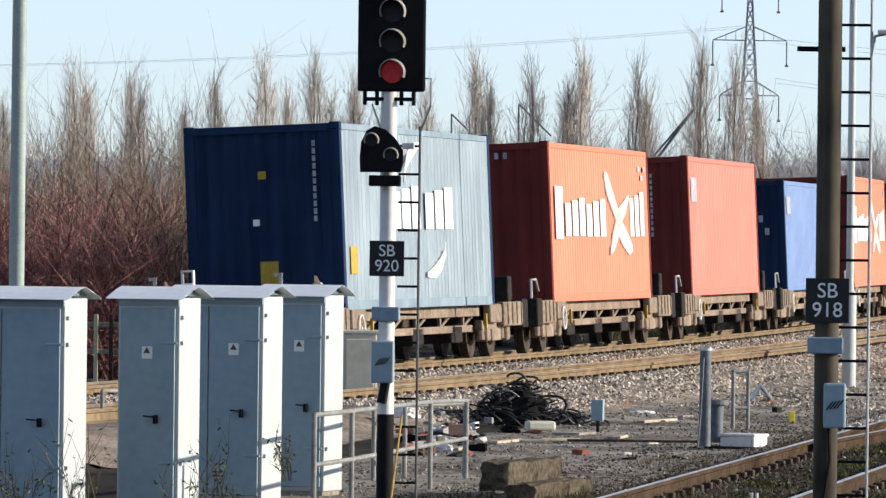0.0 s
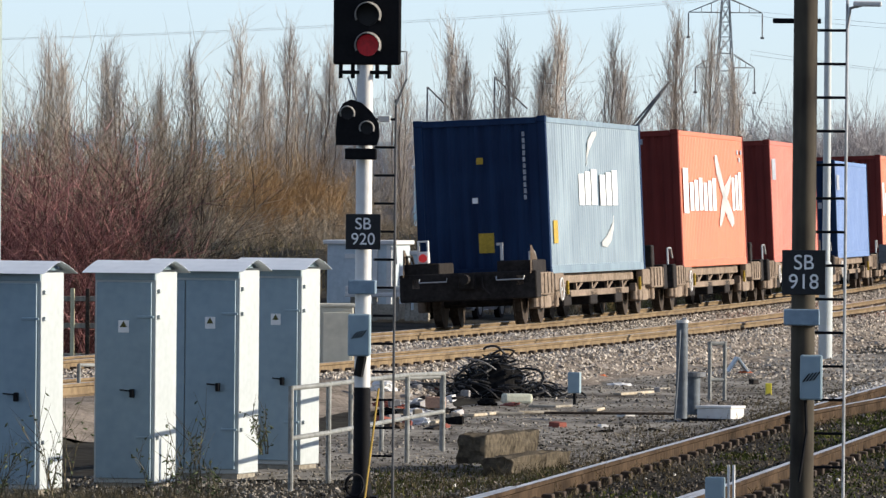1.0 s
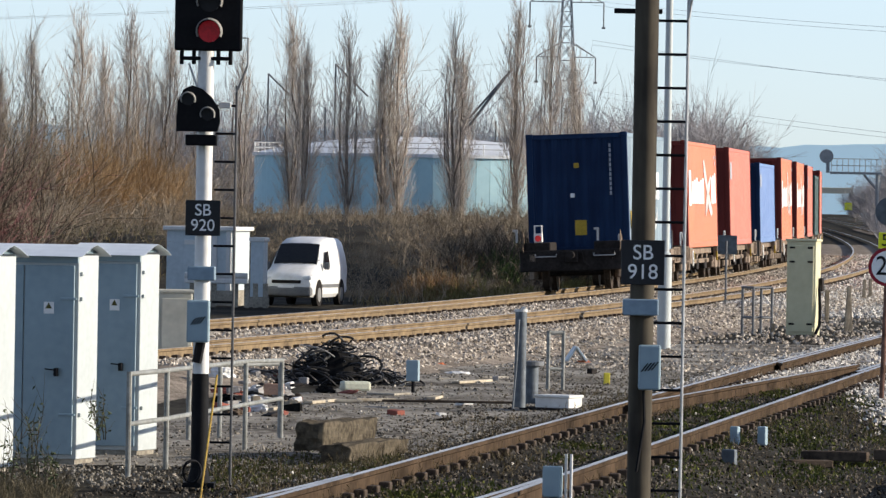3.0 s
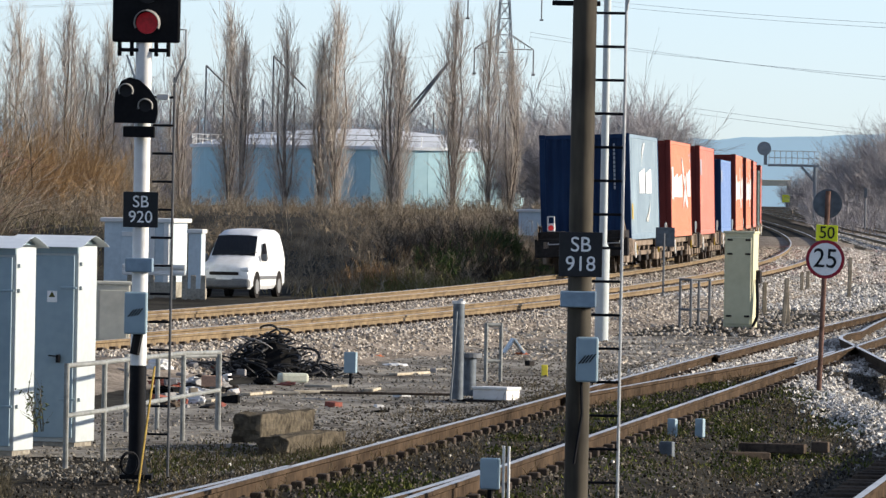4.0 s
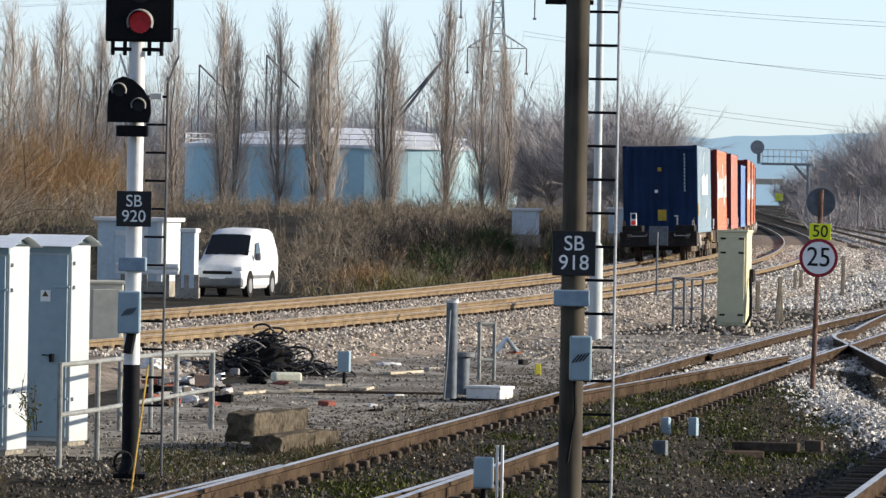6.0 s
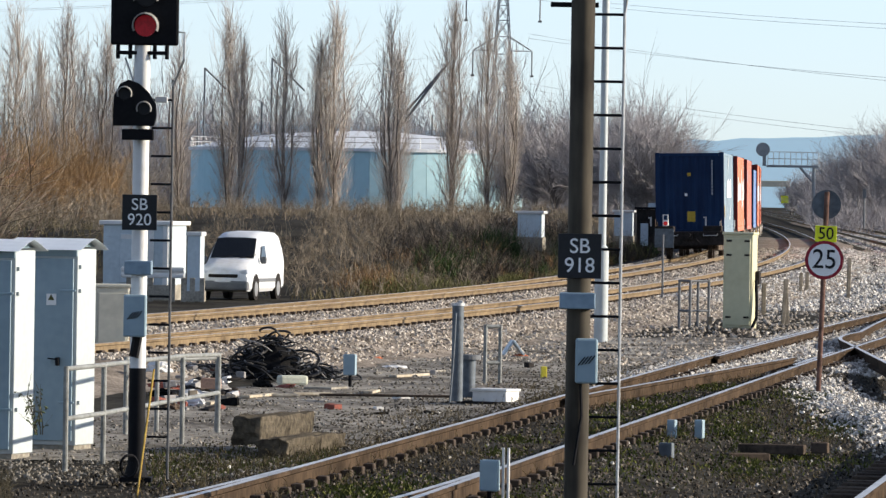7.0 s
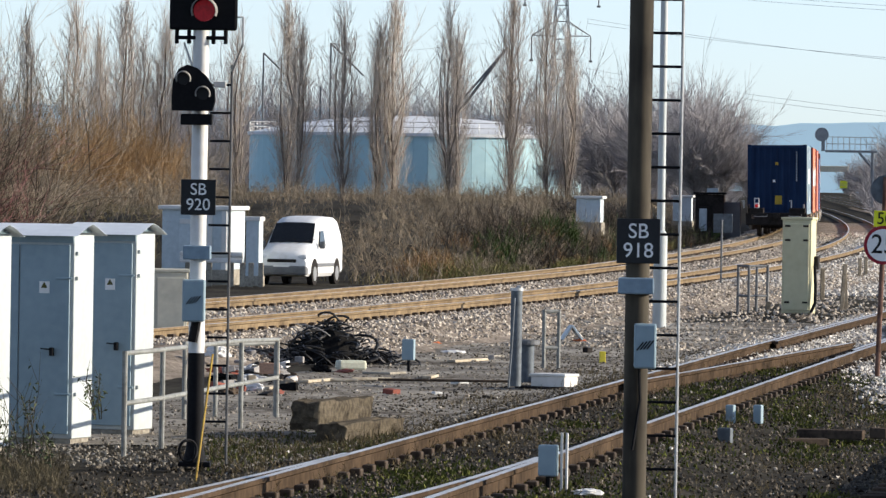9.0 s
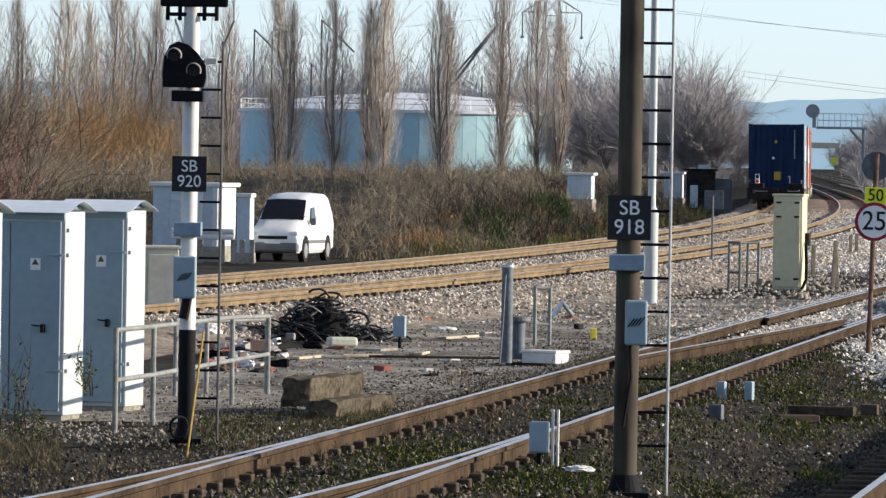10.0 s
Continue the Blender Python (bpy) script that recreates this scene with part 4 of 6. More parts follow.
def van(m):
    th = thing("panel_van", "white compact panel van parked beside the line", "van", m)
    # depth, sill, belt and roof heights, half widths at sill, belt and roof
    shape = [(0.00, 0.34, 0.56, 0.66, 0.62, 0.66, 0.56), (0.05, 0.28, 0.62, 0.78, 0.74, 0.76, 0.64), (0.20, 0.25, 0.70, 0.90, 0.80, 0.81, 0.69), (0.50, 0.23, 0.78, 0.99, 0.83, 0.83, 0.72), (0.92, 0.23, 0.86, 1.09, 0.84, 0.84, 0.73), (1.04, 0.23, 0.90, 1.13, 0.84, 0.84, 0.73),
             (1.34, 0.23, 0.95, 1.42, 0.84, 0.84, 0.70), (1.62, 0.23, 1.00, 1.68, 0.84, 0.84, 0.66), (1.80, 0.23, 1.02, 1.77, 0.84, 0.84, 0.65), (2.20, 0.23, 1.05, 1.84, 0.84, 0.84, 0.66), (3.00, 0.24, 1.05, 1.87, 0.84, 0.84, 0.67), (3.80, 0.26, 1.05, 1.85, 0.84, 0.84, 0.67), (4.10, 0.28, 1.05, 1.79, 0.83, 0.83, 0.66), (4.22, 0.32, 1.05, 1.66, 0.81, 0.82, 0.66), (4.26, 0.36, 1.00, 1.50, 0.78, 0.79, 0.64)]

    def half_ring(z0, zb, zr, wl, wb, wr):
        return [(wl * 0.9, z0), (wl, z0 + 0.10), (wb, zb), (wb - (wb - wr) * 0.45, zb + (zr - zb) * 0.55), (wr, zr - 0.06), (wr - 0.07, zr - 0.005), (wr * 0.5, zr + 0.02)]
    bm = bm_new()
    loft(bm, [[(x, y, z) for x, z in half_ring(*v)] + [(-x, y, z) for x, z in reversed(half_ring(*v))] for y, *v in shape])
    bmesh.ops.recalc_face_normals(bm, faces=bm.faces)
    body = part("body", bm, VANWHITE, th, "", True)
    bm = bm_new()
    rows = []
    for y, *v in shape[5:8]:
        ring = half_ring(*v)
        side, top = ring[5], ring[6]
        rows.append([bm.verts.new((x, y - 0.014, z + 0.014)) for x, z in ((-side[0] - 0.03, side[1]), (-top[0], top[1]), (top[0], top[1]), (side[0] + 0.03, side[1]))])
    for ra, rb in zip(rows, rows[1:]):
        for k in range(3):
            bm.faces.new((ra[k], ra[k + 1], rb[k + 1], rb[k]))
    part("windscreen", bm, GLASSDARK, th)
    for x0 in (-0.35, 0.25):
        bm = bm_new()
        rod(bm, (x0, 1.02, 1.15), (x0 + 0.5, 1.12, 1.25), 0.012, seg=5)
        part("wiper", bm, GRIME, th)
    for sx in (-1, 1):
        bm = bm_new()
        pts = [(0.842, 1.28, 1.06), (0.842, 2.02, 1.08), (0.762, 2.02, 1.50), (0.765, 1.66, 1.48)]
        bm.faces.new([bm.verts.new((sx * (x + 0.012), y, z)) for x, y, z in pts])
        part("side_window", bm, GLASSDARK, th)
        bm = bm_new()
        box(bm, (sx * 0.95, 1.25, 1.10), (0.18, 0.10, 0.20), 0.04)
        part("mirror", bm, VANGREY, th)
        bm = bm_new()
        box(bm, (sx * 0.62, 0.115, 0.76), (0.30, 0.16, 0.14), 0.05, Matrix.Rotation(radians(-8 * sx), 4, "Y"))
        part("headlamp", bm, CLEAR, th)
        for y in (0.78, 3.45):
            bm = bm_new()
            rod(bm, (sx * 0.66, y, 0.31), (sx * 0.845, y, 0.31), 0.31, seg=28)
            w = part("wheel", bm, TYRE, th)
            bm = bm_new()
            rod(bm, (sx * 0.83, y, 0.31), (sx * 0.855, y, 0.31), 0.20, seg=20)
            part("trim", bm, ALLOY, w)
            bm = bm_new()
            rod(bm, (sx * 0.70, y, 0.36), (sx * 0.846, y, 0.36), 0.37, seg=28)
            part("wheel_arch", bm, GRIME, th)
    # Grey lower bumper, made taller to stand for shade on the van's front.
    bm = bm_new()
    box(bm, (0, 0.085, 0.40), (1.58, 0.30, 0.26), 0.07)
    bmp = part("front_bumper", bm, VANGREY, th)
    bm = bm_new()
    box(bm, (0, 0.0, 0.665), (0.92, 0.07, 0.09), 0.025)
    part("grille", bm, GRIME, bmp)
    bm = bm_new()
    box(bm, (0, -0.02, 0.50), (0.50, 0.06, 0.10), 0.004)
    part("registration_plate", bm, LETTER, bmp)
    bm = bm_new()
    box(bm, (0, 4.28, 0.45), (1.6, 0.10, 0.24), 0.04)
    part("rear_bumper", bm, VANGREY, th)
    for sx in (-0.83, 0.83):
        bm = bm_new()
        box(bm, (sx, 2.1, 0.55), (0.05, 2.0, 0.10), 0.015)
        part("side_rubbing_strip", bm, VANGREY, th)
    return th


VAN_Z = -0.70
van(pose(-6.22, 178, VAN_Z, 0, 0, -13) @ Matrix.Diagonal((0.86, 0.86, 0.96, 1)))


# ---- huts beside the main line ----
HUTGREY = mat("pale_blue_grey_hut_paint", (0.52, 0.58, 0.60), 0.5, dark=(0.42, 0.48, 0.50), scale=1, fine=8)


def hut(name, label, m, w, d, h, door=True, over=0.10, posts=True):
    th = thing(name, label, "equipment hut", m)
    bm = bm_new()
    box(bm, (0, d / 2, h / 2), (w, d, h), 0.01)
    part("wall", bm, HUTGREY, th)
    bm = bm_new()
    box(bm, (0, d / 2, h + 0.05), (w + 2 * over, d + 2 * over, 0.11), 0.02)
    part("roof", bm, WHITEPAINT, th)
    if door:
        bm = bm_new()
        box(bm, (-w * 0.10, -0.02, h * 0.44), (w * 0.30, 0.04, h * 0.82), 0.008)
        dr = part("door", bm, HUTGREY, th)
        bm = bm_new()
        box(bm, (-w * 0.10, -0.05, h * 0.80), (w * 0.26, 0.03, 0.12), 0.005)
        part("vent_cover", bm, WHITEPAINT, dr)
    if posts:
        for x in (w * 0.22, w * 0.44):
            bm = bm_new()
            box(bm, (x, -0.03, h / 2), (0.14, 0.06, h), 0.01)
            part("pilaster", bm, WHITEPAINT, th)
    bm = bm_new()
    box(bm, (0, d / 2, -0.25), (w + 0.1, d + 0.1, 0.5), 0.02)
    part("base", bm, CONCRETE, th)
    return th


hut("signalling_hut", "pale blue-grey signalling equipment hut with white roof", pose(-8.41, 176, -0.30, 0, 0, -8), 1.75, 2.4, 1.55)
hut("small_equipment_hut", "narrow white equipment cubicle beside the hut", pose(-6.84, 174, -0.42, 0, 0, -8), 0.34, 0.6, 1.42, door=False, over=0.04, posts=False)
hut("lineside_hut", "pale blue-grey lineside hut with white roof on the bank", pose(2.62, 258, 0.62, 0, 0, -8), 0.92, 1.0, 0.90, door=False, posts=False)
hut("lineside_hut", "pale grey lineside hut beside the dark shed", pose(7.909, 330.000, 0.341, 0, 0, -5), 0.9, 1.2, 1.15, door=False, posts=False)


def dark_shed():
    th = thing("dark_shed", "black timber shed with an open doorway beside the line", "shed", pose(8.401, 300.000, -0.153, 0, 0, -3))
    bm = bm_new()
    box(bm, (0.0, 1.2, 0.9), (1.25, 2.2, 1.9), 0.02)
    part("wall", bm, GRIME, th)
    bm = bm_new()
    box(bm, (0, 1.2, 1.90), (1.45, 2.5, 0.09), 0.01)
    part("roof", bm, BLACK, th)
    bm = bm_new()
    box(bm, (0.1, 1.3, 2.02), (0.5, 0.5, 0.20), 0.02)
    part("roof_vent", bm, HUTGREY, th)
    bm = bm_new()
    box(bm, (-0.28, 0.06, 0.72), (0.34, 0.05, 1.0), 0.01)
    part("open_door", bm, HUTGREY, th, "pale grey door leaf")
    bm = bm_new()
    box(bm, (0.98, 1.3, 0.75), (0.75, 1.6, 1.55), 0.02)
    part("side_store", bm, VANGREY, th)
    return th


dark_shed()


def guard_rail():
    th = thing("crash_barrier", "pale steel crash barrier on concrete stub posts", "barrier", pose(-7.75, 171.0, -0.62))
    bm = bm_new()
    for z in (0.62, 0.78):
        box(bm, (0, 0, z), (1.6, 0.05, 0.12), 0.03)
    box(bm, (0, 0.03, 0.70), (1.6, 0.03, 0.14), 0.005)
    part("beam", bm, WHITEPAINT, th)
    for x in (-0.6, -0.05, 0.5, 0.78, 1.0, 1.25):
        bm = bm_new()
        box(bm, (x, 0.12, 0.27), (0.13, 0.13, 0.62), 0.015)
        part("stub_post", bm, CONCRETE, th)
    return th


guard_rail()


# ---- railing beside the signal ----
def railing(pts, heights, rails=(0.5, 1.0)):
    """A tubular handrail along ground points."""
    th = thing("tubular_railing", "weathered grey tubular steel railing", "railing", pose(*pts[0]))
    o = Vector(pts[0])
    loc = [Vector(p) - o for p in pts]
    for p, h in zip(loc, heights):
        bm = bm_new()
        rod(bm, p, p + Vector((0, 0, h)), 0.024, seg=10)
        part("post", bm, RAILGREY, th)
    for k in rails:
        bm = bm_new()
        path_rod(bm, [p + Vector((0, 0, h * k - (0.02 if k == 1 else 0))) for p, h in zip(loc, heights)], 0.021, seg=10)
        part("rail", bm, RAILGREY, th)
    return th


railing([(-3.285, 56.800, -0.249), (-3.042, 58.200, -0.238), (-2.626, 64.600, -0.293), (-2.369, 67.000, -0.264)], (0.88, 0.87, 0.86, 0.79))
railing([(-3.235, 66.000, -0.261), (-2.999, 67.500, -0.298), (-2.416, 68.000, -0.288)], (0.75, 0.75, 0.75), rails=(0.98,))
railing([(-7.143, 80.000, -0.285), (-7.035, 82.000, -0.326)], (0.55, 0.55), rails=(0.98,))


# ---- grey plastic cabinet, posts, frames and signs about the yard ----
BEIGE = mat("grey_beige_cabinet_paint", (0.54, 0.51, 0.41), 0.7, dark=(0.43, 0.405, 0.33), scale=2, fine=10)
CREAM = mat("cream_cabinet_paint", (0.62, 0.58, 0.38), 0.5, dark=(0.48, 0.45, 0.28), scale=1.5, fine=8, spread=0.9)


def plain_cabinet(label, m, w, d, h, paint, extra):
    th = thing("equipment_cabinet", label, "equipment cabinet", m)
    bm = bm_new()
    box(bm, (0, d / 2, h / 2), (w, d, h), 0.02)
    part("body", bm, paint, th)
    bm = bm_new()
    box(bm, (0, -0.012, h / 2 - 0.01), (w - 0.08, 0.024, h - 0.14), 0.008)
    dr = part("door", bm, paint, th)
    bm = bm_new()
    box(bm, (0, d / 2, h + 0.015), (w + 0.05, d + 0.05, 0.05), 0.015)
    part("lid", bm, paint, th)
    for z in extra:
        for x in (-w * 0.3, w * 0.32):
            bm = bm_new()
            box(bm, (x, -0.035, h * z), (0.10, 0.03, 0.035), 0.006)
            part("hinge", bm, GRIME, dr)
    return th


plain_cabinet("grey-beige plastic equipment cabinet with a flat lid", pose(-4.710, 92.000, -0.213, 0, 0, 6), 0.46, 0.4, 1.02, BEIGE, ())
cream = plain_cabinet("cream steel equipment cabinet stained with rust", pose(5.189, 126.700, -0.270, 0, 0, -16), 0.56, 0.40, 1.76, CREAM, (0.12, 0.78, 0.93))
bm = bm_new()
path_rod(bm, [(0.33, 0.1, 0.9), (0.36, 0.05, 0.5), (0.37, 0.0, 0.2), (0.30, -0.05, 0.02)], 0.03, seg=8)
part("cable", bm, BLACK, cream)
bm = bm_new()
box(bm, (0.32, 0.30, 0.95), (0.08, 0.16, 0.25), 0.02)
part("switch_box", bm, GRIME, cream)


def pipe_post(label, m, h, r, paint, cap=0.0, category="post"):
    th = thing("steel_post", label, category, m)
    bm = bm_new()
    rod(bm, (0, 0, 0), (0, 0, h), r, seg=18)
    part("tube", bm, paint, th, "", True)
    bm = bm_new()
    if cap:
        rod(bm, (0, 0, h), (0, 0, h + 0.05), cap, seg=20)
    else:
        rod(bm, (0, 0, h), (0, 0, h + 0.03), r * 1.15, seg=18)
        box(bm, (r * 0.4, 0, h + 0.045), (r * 0.7, r, 0.03), 0.006)
    part("cap", bm, GALV if not cap else VANGREY, th)
    return th


STEELBLUE = mat("dull_blue_grey_steel", (0.13, 0.15, 0.165), 0.6, 0.2, dark=(0.07, 0.08, 0.09), scale=3, fine=14)
pipe_post("thick grey steel tube post with a bolted cap", pose(-0.015, 78.000, -0.247), 1.10, 0.068, STEELBLUE)
pipe_post("short grey steel bollard with a wide flat cap", pose(0.115, 78.600, -0.217), 0.44, 0.085, STEELBLUE, 0.145, "bollard")
th = thing("hand_lever", "thin leaning steel rod beside the tube post", "lever", pose(-0.092, 77.600, -0.249))
bm = bm_new()
path_rod(bm, [(0, 0, 0), (0.03, 0.05, 0.45), (0.055, 0.1, 1.02)], 0.012)
part("rod", bm, STEELBLUE, th)


def tube_frame(label, m, w, h, d=0.0, mid=0.35):
    th = thing("tube_frame", label, "metal frame", m)
    for y in ((0.0, d) if d else (0.0,)):
        for x in (-w / 2, w / 2):
            bm = bm_new()
            rod(bm, (x, y, 0), (x, y, h), 0.027, seg=8)
            part("upright", bm, RAILGREY if not d else VANGREY, th)
        for z in (h * mid, h - 0.02):
            bm = bm_new()
            rod(bm, (-w / 2, y, z), (w / 2, y, z), 0.025, seg=8)
            part("crossbar", bm, RAILGREY if not d else VANGREY, th)
    if d:
        for x in (-w / 2, w / 2):
            for z in (h * mid, h - 0.02):
                bm = bm_new()
                rod(bm, (x, 0, z), (x, d, z), 0.018, seg=8)
                part("crossbar", bm, VANGREY, th)
    return th


tube_frame("small white-grey tubular steel frame standing on cinders", pose(0.431, 86.000, -0.251, 0, 0, 20), 0.20, 0.74)
tube_frame("dark tubular steel guard frame", pose(4.250, 128.000, -0.290, 0, 0, -55), 0.34, 0.90, 0.44)


def white_box():
    th = thing("cable_box", "white plastic cable joint box lying beside the rail", "box", pose(0.436, 78.300, -0.274, 0, 0, -28))
    bm = bm_new()
    box(bm, (0, 0, 0.07), (0.44, 0.34, 0.14), 0.012)
    part("body", bm, WHITEPAINT, th)
    bm = bm_new()
    box(bm, (0, 0, 0.155), (0.47, 0.37, 0.035), 0.012)
    part("lid", bm, WHITEPAINT, th)
    bm = bm_new()
    box(bm, (0, 0, 0.01), (0.8, 0.45, 0.03), 0.008)
    part("slab", bm, GRIME, th)


white_box()


def marker(label, m, w, h, post_h, paint, name="marker_post"):
    th = thing(name, label, "marker", m)
    bm = bm_new()
    rod(bm, (0, 0, 0), (0, 0, post_h), 0.022, seg=8)
    part("post", bm, BLACK, th)
    bm = bm_new()
    box(bm, (0, -0.01, post_h + h / 2 - 0.02), (w, 0.07, h), 0.012)
    part("box", bm, paint, th)
    return th


marker("small grey box on a short stake", pose(-1.335, 83.600, -0.257, 0, 0, -20), 0.16, 0.26, 0.16, SHADEDGREY)
marker("small pale box on a dark stake beside the siding", pose(2.044, 64.500, -0.294, 0, 0, -25), 0.085, 0.18, 0.15, SHADEDGREY)
marker("small pale box on a dark stake beside the siding", pose(2.307, 64.500, -0.290, 0, 0, -25), 0.085, 0.18, 0.15, SHADEDGREY)
marker("blue-grey box low in the weeds", pose(1.872, 60.500, -0.31, 0, 0, -25), 0.13, 0.22, 0.05, STEELBLUE)
pt = marker("white box with twin white rods between the rails", pose(0.244, 49.500, -0.223, 0, 0, -20), 0.14, 0.23, 0.20, SHADEDGREY, "point_indicator")
for x in (0.10, 0.14):
    bm = bm_new()
    rod(bm, (x, 0, -0.05), (x, 0, 0.50), 0.011, seg=8)
    part("rod", bm, WHITEPAINT, pt)
YPOST = mat("yellow_post_paint", (0.48, 0.31, 0.05), 0.6, dark=(0.26, 0.16, 0.03), scale=6, fine=20)
th = thing("yellow_stake", "short yellow stake in the ground", "stake", pose(1.171, 93.000, -0.399))
bm = bm_new()
box(bm, (0, 0, 0.09), (0.07, 0.06, 0.20), 0.008)
part("stake", bm, YPOST, th)
th = thing("yellow_cane", "yellow cane leaning beside the signal post", "cane", pose(-2.497, 53.000, -0.280))
bm = bm_new()
path_rod(bm, [(0, 0, 0), (0.04, 0.3, 0.45), (0.09, 0.6, 0.98)], 0.009)
part("cane", bm, YPOST, th)
WOOD = mat("weathered_wood", (0.33, 0.28, 0.21), 0.9, dark=(0.2, 0.165, 0.12), scale=3, fine=20)
for (x, y, z), h, lean in (((6.009, 126.000, -0.168), 0.85, 4), ((6.117, 126.500, -0.176), 0.82, -3), ((8.043, 160.000, 0.027), 0.42, 1), ((8.240, 161.000, 0.043), 0.42, 0), ((8.307, 145.000, 0.082), 0.85, 1), ((5.739, 128.000, -0.029), 0.6, 0), ((4.729, 128.000, -0.239), 0.16, 0)):
    th = thing("wooden_stake", "weathered timber stake in the ballast", "stake", pose(x, y, z, 0, lean, 10))
    bm = bm_new()
    box(bm, (0, 0, h / 2), (0.075, 0.06, h), 0.008)
    part("stake", bm, WOOD, th)

# ---- speed signs ----
SIGNRED = mat("red_sign_border", (0.28, 0.015, 0.03), 0.4, dark=(0.22, 0.01, 0.02))
SIGNYEL = mat("fluorescent_yellow_sign", (0.78, 0.80, 0.03), 0.45, dark=(0.70, 0.72, 0.02))
RUSTPOST = mat("rusty_sign_post", (0.19, 0.11, 0.085), 0.8, dark=(0.07, 0.04, 0.03), scale=3, fine=15)


def disc(bm, c, r, thick, seg=40):
    rod(bm, c, (c[0], c[1] - thick, c[2]), r, seg=seg)


def speed_sign():
    x, y, z = 4.240, 79.900, -0.256
    th = thing("speed_sign", "railway speed signs reading 50 and 25 on a rusty post", "speed sign", pose(x, y, z, 0, 1.6, 0))
    z25, z50, zd = 1.429 - z, 1.742 - z, 2.082 - z
    bm = bm_new()
    rod(bm, (0, 0, 0), (0, 0, zd + 0.15), 0.030, seg=12)
    part("post", bm, RUSTPOST, th)
    bm = bm_new()
    disc(bm, (0, -0.035, z25), 0.228, 0.012)
    d = part("round_sign", bm, SIGNRED, th, "round white sign with dark red border")
    bm = bm_new()
    disc(bm, (0, -0.048, z25), 0.190, 0.004)
    part("face", bm, LETTER, d)
    lettering("lettering", "25", 0.32, INK, d, (0, -0.056, z25), squeeze=0.92, bold=0.001)
    bm = bm_new()
    box(bm, (0.005, -0.04, z50 - 0.005), (0.255, 0.012, 0.19), 0.004)
    q = part("yellow_sign", bm, SIGNYEL, th, "fluorescent yellow plate reading 50")
    lettering("lettering", "50", 0.20, INK, q, (0.005, -0.05, z50 - 0.005), squeeze=0.95, bold=0.001)
    bm = bm_new()
    disc(bm, (0, 0.03, zd), 0.172, 0.012)
    part("back_disc", bm, STEELBLUE, th, "grey back of a round sign")
    return th


speed_sign()
th = thing("board_sign", "dark square board on a thin post facing away", "sign", pose(3.824, 128.000, 0.257))
bm = bm_new()
rod(bm, (0, 0, 0), (0, 0, 1.2), 0.02, seg=8)
part("post", bm, VANGREY, th)
bm = bm_new()
box(bm, (0.02, 0.03, 1.13), (0.36, 0.02, 0.36), 0.004)
part("board", bm, STEELBLUE, th)

# ---- lamp post at the left of the yard ----
th = thing("lamp_post", "tall pale green-grey steel lamp post", "lamp post", pose(-8.687, 85.000, -0.099))
bm = bm_new()
rod(bm, (0, 0, 0), (0, 0, 8), 0.10, 0.085, seg=20)
part("column", bm, mat("green_grey_post_paint", (0.30, 0.36, 0.33), 0.5, dark=(0.22, 0.27, 0.25)), th, "", True)


# ---- heap of scrap cable and rubbish ----
CABLE = mat("scrap_black_cable", (0.022, 0.021, 0.020), 0.45, dark=(0.010, 0.010, 0.010), island=0.4)
CABLECORE = mat("matted_black_cable", (0.016, 0.015, 0.014), 0.95, dark=(0.006, 0.006, 0.006), scale=9, fine=40)
CABLEGREY = mat("scrap_grey_cable", (0.30, 0.28, 0.26), 0.6, dark=(0.16, 0.15, 0.14))


def cable_heap(m):
    r = random.Random(21)
    th = thing("cable_heap", "heap of scrap black cable coils dumped on the cinders", "cable heap", m)
    for k in range(210):
        bm = bm_new()
        cx, cy = r.gauss(0, 0.36), r.gauss(0, 0.5)
        top = 0.60 * math.exp(-((cx + 0.12) / 0.45) ** 2 - (cy / 0.8) ** 2)
        cz = r.uniform(0.02, max(0.05, top))
        rad = r.uniform(0.10, 0.32)
        tilt = Matrix.Rotation(r.uniform(-1.0, 1.0), 3, "X") @ Matrix.Rotation(r.uniform(-0.9, 0.9), 3, "Y")
        a0, span = r.uniform(0, 6.28), r.uniform(1.5, 5.5)
        pts = []
        for i in range(13):
            a = a0 + span * i / 12
            q = tilt @ Vector((rad * math.cos(a) * 1.1, rad * math.sin(a), 0.02 * math.sin(3 * a)))
            pts.append((cx + q.x, cy + q.y, max(0.01, cz + q.z * 0.6)))
        path_rod(bm, pts, r.choice((0.009, 0.012, 0.016)), 5)
        part("cable", bm, CABLE if r.random() < 0.93 else CABLEGREY, th)
    bm = bm_new()
    bmesh.ops.create_icosphere(bm, subdivisions=3, radius=1, matrix=Matrix.Translation((-0.1, 0, 0)) @ Matrix.Diagonal((0.50, 0.8, 0.44, 1)))
    for v in bm.verts:
        v.co *= 1 + 0.16 * noise.noise(v.co * 4)
    part("core", bm, CABLECORE, th, "tangled cable core")
    return th


cable_heap(pose(-2.331, 88.000, -0.295))


def junk(name, label, category, m, paint, shape):
    th = thing(name, label, category, m)
    bm = bm_new()
    shape(bm)
    part("body", bm, paint, th)
    return th


def crumple(sx, sy, sz, seed):
    def make(bm):
        bmesh.ops.create_icosphere(bm, subdivisions=3, radius=1)
        for v in bm.verts:
            k = 1 + 0.45 * noise.noise(v.co * 2.3 + Vector((seed, 0, 0)))
            v.co = Vector((v.co.x * sx * k, v.co.y * sy * k, max(0, v.co.z * sz * k + sz * 0.4)))
    return make


def slab(sx, sy, sz, bev=0.01):
    return lambda bm: box(bm, (0, 0, sz / 2), (sx, sy, sz), bev)


